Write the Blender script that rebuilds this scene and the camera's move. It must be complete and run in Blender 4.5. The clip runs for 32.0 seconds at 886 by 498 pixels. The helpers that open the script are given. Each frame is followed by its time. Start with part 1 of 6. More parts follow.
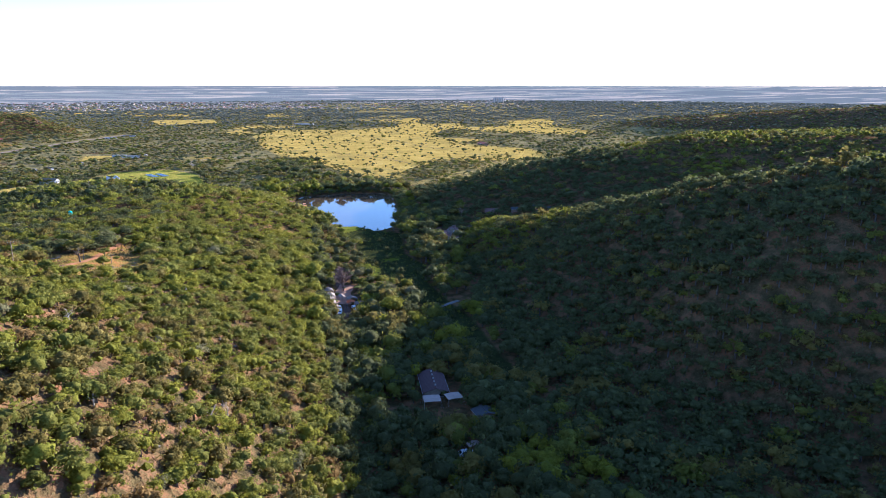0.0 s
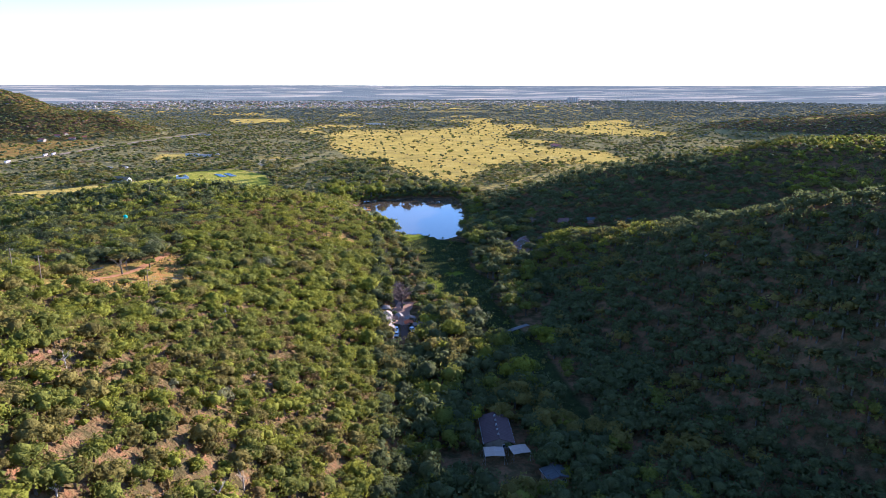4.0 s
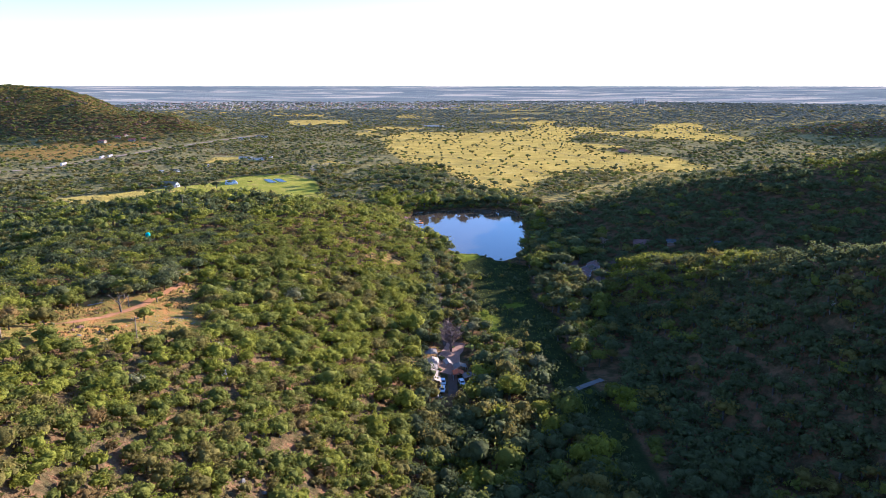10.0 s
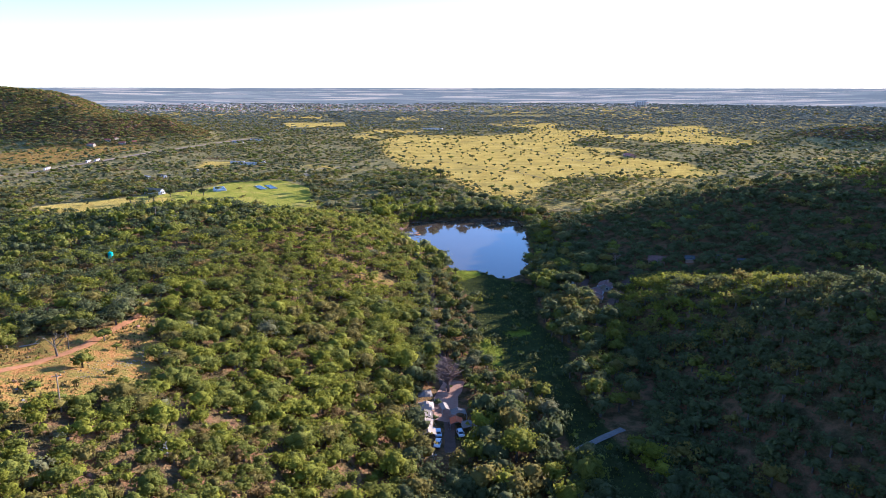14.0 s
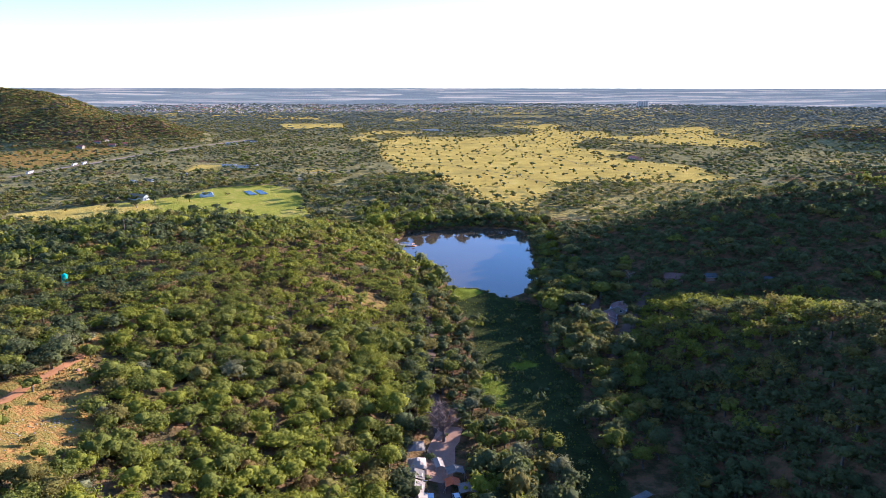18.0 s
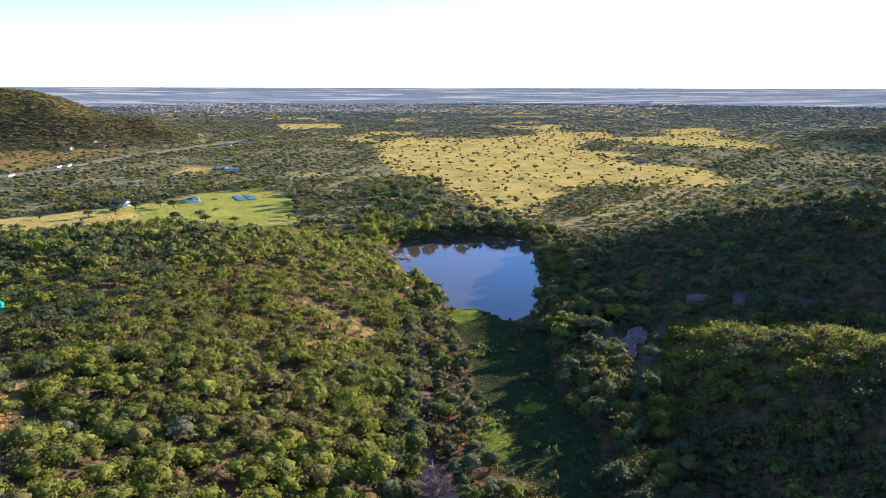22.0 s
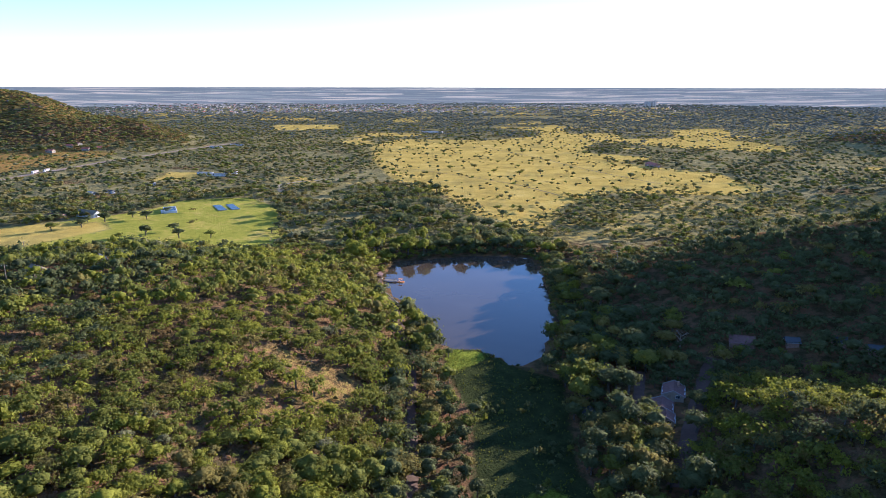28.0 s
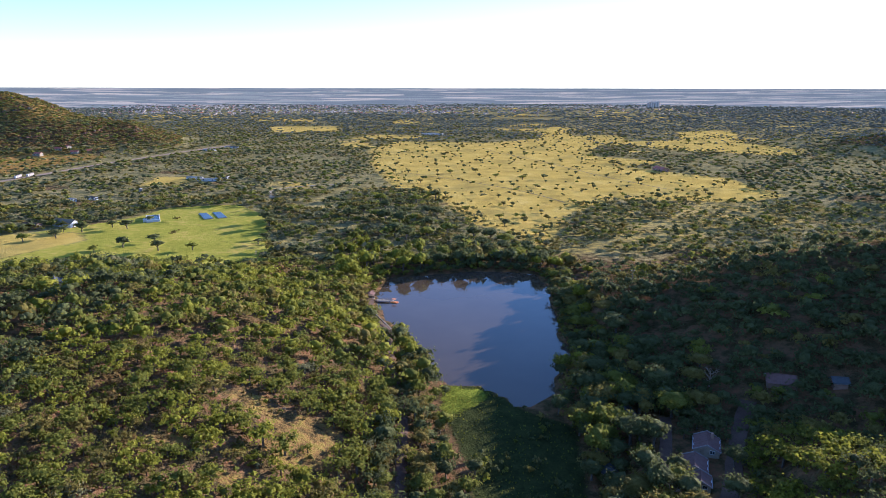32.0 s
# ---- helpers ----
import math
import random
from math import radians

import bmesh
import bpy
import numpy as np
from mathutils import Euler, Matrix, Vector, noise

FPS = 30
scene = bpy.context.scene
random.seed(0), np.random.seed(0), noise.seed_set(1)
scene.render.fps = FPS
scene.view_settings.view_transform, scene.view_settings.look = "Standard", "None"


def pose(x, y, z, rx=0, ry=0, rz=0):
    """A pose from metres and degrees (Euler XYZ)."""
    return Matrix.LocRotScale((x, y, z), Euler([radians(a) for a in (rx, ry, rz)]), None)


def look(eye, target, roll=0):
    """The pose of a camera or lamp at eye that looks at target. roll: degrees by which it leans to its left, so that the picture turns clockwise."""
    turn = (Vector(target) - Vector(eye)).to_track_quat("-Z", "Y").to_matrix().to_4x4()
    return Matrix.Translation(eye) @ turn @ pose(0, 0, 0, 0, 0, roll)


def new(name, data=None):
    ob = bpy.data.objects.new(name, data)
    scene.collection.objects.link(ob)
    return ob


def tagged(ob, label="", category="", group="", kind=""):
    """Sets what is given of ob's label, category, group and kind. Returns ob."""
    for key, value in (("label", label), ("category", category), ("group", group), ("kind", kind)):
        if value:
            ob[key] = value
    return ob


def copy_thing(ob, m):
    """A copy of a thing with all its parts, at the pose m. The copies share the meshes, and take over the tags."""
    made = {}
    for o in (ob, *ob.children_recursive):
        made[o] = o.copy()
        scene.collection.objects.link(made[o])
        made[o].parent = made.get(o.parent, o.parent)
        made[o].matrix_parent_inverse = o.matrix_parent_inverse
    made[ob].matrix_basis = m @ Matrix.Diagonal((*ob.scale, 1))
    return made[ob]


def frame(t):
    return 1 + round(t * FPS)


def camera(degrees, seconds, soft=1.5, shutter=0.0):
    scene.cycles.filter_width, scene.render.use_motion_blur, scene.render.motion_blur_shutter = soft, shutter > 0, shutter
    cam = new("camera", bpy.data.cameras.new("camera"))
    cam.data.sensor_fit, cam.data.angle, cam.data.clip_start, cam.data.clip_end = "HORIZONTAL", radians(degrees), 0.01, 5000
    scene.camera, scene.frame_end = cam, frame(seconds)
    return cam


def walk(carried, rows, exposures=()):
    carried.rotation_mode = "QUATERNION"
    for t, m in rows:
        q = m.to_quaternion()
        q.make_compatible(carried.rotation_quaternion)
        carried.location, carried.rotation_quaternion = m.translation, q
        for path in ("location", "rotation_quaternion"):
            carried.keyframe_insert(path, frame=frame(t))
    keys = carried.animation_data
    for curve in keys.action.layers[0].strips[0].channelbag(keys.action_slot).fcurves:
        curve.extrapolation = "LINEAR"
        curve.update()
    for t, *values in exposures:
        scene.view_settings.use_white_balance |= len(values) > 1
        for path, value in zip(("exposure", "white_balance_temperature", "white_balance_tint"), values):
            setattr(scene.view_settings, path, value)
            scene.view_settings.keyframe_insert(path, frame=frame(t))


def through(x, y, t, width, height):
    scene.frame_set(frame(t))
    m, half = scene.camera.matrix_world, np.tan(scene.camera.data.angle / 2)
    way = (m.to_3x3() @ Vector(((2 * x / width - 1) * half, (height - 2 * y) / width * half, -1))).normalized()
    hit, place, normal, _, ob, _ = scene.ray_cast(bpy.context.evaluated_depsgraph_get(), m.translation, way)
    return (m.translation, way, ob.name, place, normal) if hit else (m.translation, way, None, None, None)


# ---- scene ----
cam = camera(65.91, 32.0, soft=0.75)
# seconds, x, y, z, tilt from straight down, turn to the left, lean
FLIGHT = (
    (0, -19.70, -427.40, 98.56, 76.200, -11.315, 0.043),
    (0.5, -18.84, -423.86, 98.55, 76.188, -10.933, 0.053),
    (1, -18.05, -420.24, 98.55, 76.176, -10.441, 0.059),
    (1.5, -17.30, -416.56, 98.55, 76.165, -9.796, 0.067),
    (2, -16.57, -412.83, 98.55, 76.156, -8.997, 0.078),
    (2.5, -15.86, -409.09, 98.55, 76.150, -8.110, 0.082),
    (3, -15.15, -405.37, 98.57, 76.148, -7.189, 0.077),
    (3.5, -14.49, -401.66, 98.61, 76.150, -6.248, 0.071),
    (5.5, -12.60, -386.66, 98.88, 76.167, -3.345, 0.081),
    (6, -12.17, -382.66, 98.94, 76.164, -2.808, 0.081),
    (6.5, -11.74, -378.57, 99.01, 76.160, -2.275, 0.078),
    (7, -11.31, -374.49, 99.05, 76.161, -1.768, 0.075),
    (7.5, -10.93, -370.45, 99.07, 76.168, -1.322, 0.069),
    (8, -10.63, -366.47, 99.09, 76.178, -0.960, 0.058),
    (8.5, -10.38, -362.53, 99.12, 76.187, -0.702, 0.044),
    (9, -10.14, -358.62, 99.19, 76.190, -0.530, 0.031),
    (10, -9.66, -350.88, 99.45, 76.207, -0.381, 0.019),
    (11, -9.23, -342.94, 99.70, 76.248, -0.388, 0.040),
    (12, -8.96, -334.75, 99.77, 76.286, -0.409, 0.068),
    (13, -8.66, -326.47, 99.72, 76.319, -0.407, 0.076),
    (14, -8.18, -318.08, 99.58, 76.343, -0.383, 0.062),
    (14.5, -7.94, -313.96, 99.52, 76.357, -0.398, 0.052),
    (16.5, -6.96, -298.86, 100.05, 76.344, -0.359, 0.036),
    (17, -6.78, -294.90, 99.96, 76.351, -0.365, 0.052),
    (18, -6.38, -286.52, 99.78, 76.362, -0.357, 0.078),
    (19, -5.74, -277.77, 99.65, 76.364, -0.318, 0.096),
    (20, -5.09, -269.18, 99.40, 76.371, -0.286, 0.111),
    (21, -4.68, -260.82, 99.27, 76.374, -0.280, 0.121),
    (22, -4.41, -252.79, 99.41, 76.346, -0.289, 0.114),
    (23, -4.04, -244.76, 99.79, 76.286, -0.276, 0.114),
    (24, -3.67, -236.58, 100.00, 76.247, -0.277, 0.112),
    (25, -3.27, -228.41, 99.93, 76.246, -0.264, 0.119),
    (25.5, -3.03, -224.34, 99.87, 76.245, -0.252, 0.122),
    (27.5, -1.93, -208.16, 99.60, 76.297, -0.158, 0.092),
    (28, -1.74, -204.17, 99.61, 76.306, -0.149, 0.097),
    (29, -1.40, -196.27, 99.72, 76.312, -0.145, 0.098),
    (30, -0.97, -188.44, 99.83, 76.325, -0.128, 0.091),
    (31, -0.47, -180.67, 99.85, 76.358, -0.092, 0.090),
    (32, -0.00, -172.91, 99.99, 76.358, -0.048, 0.091),
)


def flown(x, y, z, tilt, turn, lean):
    return Matrix.Translation((x, y, z)) @ Matrix.Rotation(radians(turn), 4, "Z") @ Matrix.Rotation(radians(tilt), 4, "X") @ Matrix.Rotation(radians(lean), 4, "Z")


walk(cam, [(t, flown(*r)) for t, *r in FLIGHT], [(0, 2.1, 4780, 24), (12, 2.05, 4780, 24), (22, 1.97, 4780, 24), (32, 1.78, 4780, 24)])

# ---- world, sun and exposure ----
SUN_AZ, SUN_EL = 53.0, 12.1          # degrees to the right of +y, above the horizon
world = bpy.data.worlds.new("sky")
scene.world = world
world.use_nodes = True
wn = world.node_tree.nodes
sky = wn.new("ShaderNodeTexSky")
sky.sky_type = "NISHITA"
sky.sun_disc = False
sky.sun_elevation, sky.sun_rotation = radians(SUN_EL), radians(SUN_AZ)
sky.altitude = 1200
sky.air_density, sky.dust_density, sky.ozone_density = 1.0, 0.1, 1.8
wn["Background"].inputs[1].default_value = 0.092
world.node_tree.links.new(sky.outputs[0], wn["Background"].inputs[0])

sun = new("sun", bpy.data.lights.new("sun", "SUN"))
sun.data.energy, sun.data.angle, sun.data.color = 4.6, radians(0.6), (1.0, 0.82, 0.53)
to_sun = Vector((math.sin(radians(SUN_AZ)) * math.cos(radians(SUN_EL)), math.cos(radians(SUN_AZ)) * math.cos(radians(SUN_EL)), math.sin(radians(SUN_EL))))
sun.matrix_world = look(to_sun * 400, (0, 0, 0))


# ---- materials ----
class Nodes:
    """A small helper to write node materials in few lines."""

    def __init__(self, name, rough=0.9, spec=0.3):
        self.m = bpy.data.materials.new(name)
        self.m.use_nodes = True
        self.t = self.m.node_tree
        self.b = self.t.nodes["Principled BSDF"]
        self.b.inputs["Roughness"].default_value = rough
        self.b.inputs["Specular IOR Level"].default_value = spec
        self.pos = self.t.nodes.new("ShaderNodeNewGeometry")

    def link(self, a, b):
        self.t.links.new(a, b)

    def noise(self, scale, detail=3.0, rough=0.55, stretch=None):
        n = self.t.nodes.new("ShaderNodeTexNoise")
        n.inputs["Scale"].default_value, n.inputs["Detail"].default_value, n.inputs["Roughness"].default_value = scale, detail, rough
        src = self.pos.outputs["Position"]
        if stretch:
            mp = self.t.nodes.new("ShaderNodeMapping")
            mp.inputs["Scale"].default_value = stretch
            self.link(src, mp.inputs["Vector"])
            src = mp.outputs[0]
        self.link(src, n.inputs["Vector"])
        return n.outputs[0]

    def ramp(self, fac, stops):
        r = self.t.nodes.new("ShaderNodeValToRGB")
        e = r.color_ramp.elements
        while len(e) < len(stops):
            e.new(0.5)
        for el, (p, c) in zip(e, stops):
            el.position, el.color = p, (*c, 1)
        self.link(fac, r.inputs[0])
        return r.outputs[0]

    def mix(self, fac, a, b, mode="MIX"):
        n = self.t.nodes.new("ShaderNodeMix")
        n.data_type, n.blend_type = "RGBA", mode
        for sock, v in ((n.inputs[0], fac), (n.inputs[6], a), (n.inputs[7], b)):
            if isinstance(v, (int, float)):
                sock.default_value = v
            elif isinstance(v, tuple):
                sock.default_value = (*v, 1)
            else:
                self.link(v, sock)
        return n.outputs[2]

    def math(self, op, a, b=0.0, c=0.0, clamp=False):
        n = self.t.nodes.new("ShaderNodeMath")
        n.operation, n.use_clamp = op, clamp
        for sock, v in zip(n.inputs, (a, b, c)):
            if isinstance(v, (int, float)):
                sock.default_value = v
            else:
                self.link(v, sock)
        return n.outputs[0]

    def span(self, v, lo, hi):
        n = self.t.nodes.new("ShaderNodeMapRange")
        n.interpolation_type = "SMOOTHSTEP"
        n.inputs[1].default_value, n.inputs[2].default_value = lo, hi
        self.link(v, n.inputs[0])
        return n.outputs[0]

    def attribute(self, name):
        n = self.t.nodes.new("ShaderNodeAttribute")
        n.attribute_name = name
        return n.outputs["Fac"]

    def colour(self, c):
        if isinstance(c, tuple):
            self.b.inputs["Base Color"].default_value = (*c, 1)
        else:
            self.link(c, self.b.inputs["Base Color"])
        return self

    def bump(self, fac, strength, distance):
        n = self.t.nodes.new("ShaderNodeBump")
        n.inputs["Strength"].default_value, n.inputs["Distance"].default_value = strength, distance
        self.link(fac, n.inputs["Height"])
        self.link(n.outputs[0], self.b.inputs["Normal"])
        return self


def leaf_material(name, dark, mid, light, through=0.34):
    """Foliage: mottled like leaves, the shade of the gaps between them put into the colour, varied from tree to tree
    and from stand to stand.
    """
    k = Nodes(name, 0.85, 0.06)
    rnd = k.pos.outputs["Random Per Island"]
    tree, clump, leaf = k.noise(0.15, 2.0), k.noise(0.9, 2.0, 0.6), k.noise(2.6, 3.0, 0.7)
    f = k.math("ADD", k.math("MULTIPLY", rnd, 0.26), k.math("MULTIPLY", tree, 0.42))
    f = k.math("ADD", f, k.math("MULTIPLY", clump, 0.16))
    col = k.ramp(k.math("ADD", f, k.math("MULTIPLY", leaf, 0.20)), ((0.28, dark), (0.52, mid), (0.78, light)))
    # lows of the leaf noise are darkened to paint shaded gaps
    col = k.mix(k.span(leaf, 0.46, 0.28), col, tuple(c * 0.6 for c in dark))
    col = k.mix(k.math("MULTIPLY", k.noise(0.011, 2.0), 0.40), col, (0.130, 0.097, 0.030))
    k.colour(col)
    k.bump(k.math("ADD", leaf, k.math("MULTIPLY", clump, 0.8)), 1.0, 0.55)
    if through:
        tr = k.t.nodes.new("ShaderNodeBsdfTranslucent")
        k.link(k.mix(0.5, col, light), tr.inputs[0])
        mx = k.t.nodes.new("ShaderNodeMixShader")
        mx.inputs[0].default_value = through
        k.link(k.b.outputs[0], mx.inputs[1])
        k.link(tr.outputs[0], mx.inputs[2])
        k.link(mx.outputs[0], k.t.nodes["Material Output"].inputs[0])
    return k.m


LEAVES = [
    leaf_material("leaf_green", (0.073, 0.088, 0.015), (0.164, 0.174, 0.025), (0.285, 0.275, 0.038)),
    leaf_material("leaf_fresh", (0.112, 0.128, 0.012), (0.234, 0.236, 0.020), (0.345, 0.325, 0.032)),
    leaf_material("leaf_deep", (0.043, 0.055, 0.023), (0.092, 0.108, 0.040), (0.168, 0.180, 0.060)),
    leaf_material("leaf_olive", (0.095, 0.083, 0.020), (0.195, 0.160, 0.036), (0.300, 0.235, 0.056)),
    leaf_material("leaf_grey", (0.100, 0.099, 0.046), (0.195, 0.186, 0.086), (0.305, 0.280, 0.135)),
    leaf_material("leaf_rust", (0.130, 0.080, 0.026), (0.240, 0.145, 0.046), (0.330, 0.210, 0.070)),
    # greyed and blued: the haze of the distance is put into these leaves
    leaf_material("leaf_hazed", (0.085, 0.098, 0.080), (0.150, 0.166, 0.134), (0.235, 0.250, 0.196)),
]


def bark_material():
    k = Nodes("bark", 0.9, 0.2)
    k.colour(k.ramp(k.noise(1.6, 4.0, 0.6, (4, 4, 1)), ((0.3, (0.055, 0.042, 0.030)), (0.7, (0.17, 0.14, 0.105)))))
    k.bump(k.noise(9.0, 3.0), 0.6, 0.05)
    return k.m


BARK = bark_material()


def ground_material():
    k = Nodes("veld_ground", 1.0, 0.0)
    big, fine, mid = k.noise(0.035, 4.0, 0.6), k.noise(1.3, 5.0, 0.65), k.noise(0.25, 4.0, 0.6)
    scrub = k.ramp(mid, ((0.30, (0.050, 0.042, 0.018)), (0.44, (0.092, 0.064, 0.028)), (0.56, (0.185, 0.105, 0.050)), (0.68, (0.230, 0.105, 0.052))))
    scrub = k.mix(k.span(fine, 0.45, 0.75), scrub, (0.125, 0.100, 0.042))
    veld = k.ramp(k.math("ADD", k.math("MULTIPLY", mid, 0.5), k.math("MULTIPLY", big, 0.5)), ((0.34, (0.130, 0.112, 0.046)), (0.5, (0.225, 0.185, 0.074)), (0.66, (0.340, 0.265, 0.115))))
    straw = k.ramp(k.math("ADD", k.math("MULTIPLY", big, 0.6), k.math("MULTIPLY", fine, 0.4)), ((0.30, (0.245, 0.177, 0.046)), (0.40, (0.38, 0.262, 0.055)), (0.54, (0.505, 0.350, 0.074)), (0.70, (0.57, 0.410, 0.125))))
    straw = k.mix(k.math("MULTIPLY", k.span(k.noise(0.016, 4.0, 0.65), 0.50, 0.68), 0.55), straw, (0.235, 0.190, 0.060))
    straw = k.mix(k.math("MULTIPLY", k.span(k.noise(0.10, 3.0, 0.6), 0.56, 0.70), 0.45), straw, (0.300, 0.205, 0.070))
    turf = k.ramp(k.math("ADD", k.math("MULTIPLY", big, 0.55), k.math("MULTIPLY", mid, 0.45)), ((0.3, (0.205, 0.205, 0.026)), (0.52, (0.320, 0.285, 0.040)), (0.66, (0.46, 0.330, 0.080))))
    clay = k.ramp(k.math("ADD", k.math("MULTIPLY", mid, 0.6), k.math("MULTIPLY", fine, 0.4)), ((0.28, (0.40, 0.145, 0.050)), (0.42, (0.36, 0.170, 0.052)), (0.53, (0.25, 0.170, 0.042)), (0.68, (0.150, 0.140, 0.030))))
    # brown-green marsh, darkened to carry the valley's shade
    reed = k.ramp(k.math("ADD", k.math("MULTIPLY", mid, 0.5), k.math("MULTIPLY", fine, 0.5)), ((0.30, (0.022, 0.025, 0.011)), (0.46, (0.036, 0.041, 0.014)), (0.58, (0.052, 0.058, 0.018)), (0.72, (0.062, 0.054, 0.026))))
    # bright grass: sunlit patches painted on the marsh, and the jetty lawn
    lawn_and_sun = k.ramp(k.math("ADD", k.math("MULTIPLY", mid, 0.5), k.math("MULTIPLY", fine, 0.5)), ((0.32, (0.100, 0.115, 0.016)), (0.52, (0.190, 0.208, 0.022)), (0.70, (0.280, 0.278, 0.034))))
    edge = k.math("ADD", k.math("MULTIPLY", k.math("SUBTRACT", mid, 0.5), 0.7), k.math("MULTIPLY", k.math("SUBTRACT", fine, 0.5), 0.3))
    col = scrub
    for name, c in (("veld", veld), ("straw", straw), ("turf", turf), ("clay", clay), ("reed", reed), ("lawn_and_sun", lawn_and_sun)):
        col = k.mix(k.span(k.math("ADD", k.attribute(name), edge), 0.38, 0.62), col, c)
    # farm land far off: long strips of stubble, plough and woodland, paled for haze
    cell = k.t.nodes.new("ShaderNodeTexVoronoi")
    cell.voronoi_dimensions = "2D"
    cell.inputs["Scale"].default_value = 1.0
    lie = k.t.nodes.new("ShaderNodeMapping")
    lie.inputs["Scale"].default_value = (1 / 330, 1 / 75, 0)
    lie.inputs["Rotation"].default_value = (0, 0, 0.06)
    k.link(k.pos.outputs["Position"], lie.inputs["Vector"])
    k.link(lie.outputs[0], cell.inputs["Vector"])
    lot = k.t.nodes.new("ShaderNodeSeparateColor")
    k.link(cell.outputs["Color"], lot.inputs[0])
    # pale tones put the haze of the distance into the land's colour
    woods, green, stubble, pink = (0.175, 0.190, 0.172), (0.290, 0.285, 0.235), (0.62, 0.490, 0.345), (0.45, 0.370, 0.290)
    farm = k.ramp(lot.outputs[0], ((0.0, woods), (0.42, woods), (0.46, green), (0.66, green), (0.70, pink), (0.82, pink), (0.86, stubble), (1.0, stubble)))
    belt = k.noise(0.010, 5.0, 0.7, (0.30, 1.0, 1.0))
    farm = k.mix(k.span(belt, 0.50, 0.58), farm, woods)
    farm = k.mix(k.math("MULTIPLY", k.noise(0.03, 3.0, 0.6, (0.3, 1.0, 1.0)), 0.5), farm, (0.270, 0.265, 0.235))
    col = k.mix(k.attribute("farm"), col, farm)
    k.colour(col)
    k.bump(k.math("ADD", k.math("MULTIPLY", fine, 1.6), k.math("MULTIPLY", mid, 2.0)), 0.9, 0.6)
    return k.m


GROUND = ground_material()


def water_material():
    k = Nodes("lake_water", 0.045, 0.30)
    k.b.inputs["IOR"].default_value = 1.33
    k.colour(k.ramp(k.noise(0.03, 3.0), ((0.3, (0.068, 0.048, 0.030)), (0.7, (0.086, 0.061, 0.038)))))
    k.bump(k.noise(0.9, 3.0, 0.6), 0.05, 0.05)
    return k.m


WATER = water_material()


# ---- the land: heights in metres ----
def ridge(x, y, crest, broad=0.0):
    """A ridge along a crest of (x, y, height, reach on the near side, reach behind); broad: how far its back is rounded."""
    out = np.zeros_like(x)
    for (ax, ay, ah, an, ab), (bx, by, bh, bn, bb) in zip(crest[:-1], crest[1:]):
        dx, dy = bx - ax, by - ay
        run = ((x - ax) * dx + (y - ay) * dy) / (dx * dx + dy * dy)
        t = np.clip(run, 0, 1)
        px, py = x - ax - t * dx, y - ay - t * dy
        side = px * dy - py * dx
        near = an + t * (bn - an)
        if broad:
            near = np.maximum(np.minimum(near, 60), near + 5 * np.minimum(run, 0) * math.hypot(dx, dy))
        reach = np.where(side < 0, near, ab + t * (bb - ab))
        u = np.clip(1 - np.hypot(px, py) / reach, 0, 1)
        body = u * 0.75 + 0.25 * u * u * (3 - 2 * u)
        if broad:
            body = np.where(side < 0, 1 - (1 - u) ** (1 + broad * np.clip((ax + t * dx - 240) / 60, 0, 1)), body)
        out = np.maximum(out, (ah + t * (bh - ah)) * body)
    return out


SPURS = (
    ((81, -12, 3, 60, 32), (80.5, -24, 7, 60, 20), (88, -34, 11, 64, 27), (98, -48, 16.5, 70, 42), (120, -72, 24.5, 86, 55), (143, -140, 47, 97, 80), (192, -215, 67, 165, 110), (290, -330, 82, 230, 150), (420, -480, 90, 320, 200)),
    ((108, 120, 6, 50, 90), (150, 108, 24, 62, 120), (190, 102, 38, 70, 160), (250, 84, 48, 88, 180), (300, 66, 53, 300, 200), (430, 0, 58, 340, 240), (620, -110, 66, 380, 260)),
    ((390, 410, 8, 90, 120), (468, 337, 27, 110, 160), (612, 222, 46, 230, 220), (800, 120, 58, 300, 260), (1100, -40, 66, 400, 300)),
    ((640, 960, 10, 120, 160), (742, 872, 28, 150, 200), (1035, 660, 54, 320, 260), (1400, 420, 66, 420, 300)),
)
FAR_HILL = ((-430, 990, 6, 120, 90), (-490, 1000, 20, 150, 110), (-526, 1000, 40, 190, 120), (-600, 1002, 42, 250, 150), (-675, 1008, 68, 290, 180), (-775, 1050, 88, 330, 240), (-890, 1050, 96, 360, 300), (-1400, 980, 96, 400, 300))
HILL_LINE = ((-1400, 94), (-890, 90), (-777, 83), (-739, 78), (-701, 69), (-672, 57), (-643, 42), (-616, 35), (-589, 34), (-526, 33), (-489, 15), (-436, 1), (-400, 0))


def far_hill(x, y):
    """The rocky hill across the plain: a broad dome with a lower shoulder."""
    return np.minimum(ridge(x, y, FAR_HILL), np.interp(x - 0.35 * (1000 - y), [p[0] for p in HILL_LINE], [p[1] for p in HILL_LINE]))


def wobble(x, y, size, seed):
    """Smooth irregular waves of about that size, from -1 to 1."""
    a = np.sin(x / size * 2.1 + seed) * np.cos(y / size * 1.7 + 2.3 * seed)
    b = np.sin((x * 0.8 + y * 0.6) / size * 3.9 + 1.7 * seed) * np.cos((y * 0.8 - x * 0.6) / size * 3.3 + seed)
    c = np.sin((x * 0.3 - y * 0.95) / size * 7.1 + 3.1 * seed)
    return (a + 0.6 * b + 0.3 * c) / 1.9


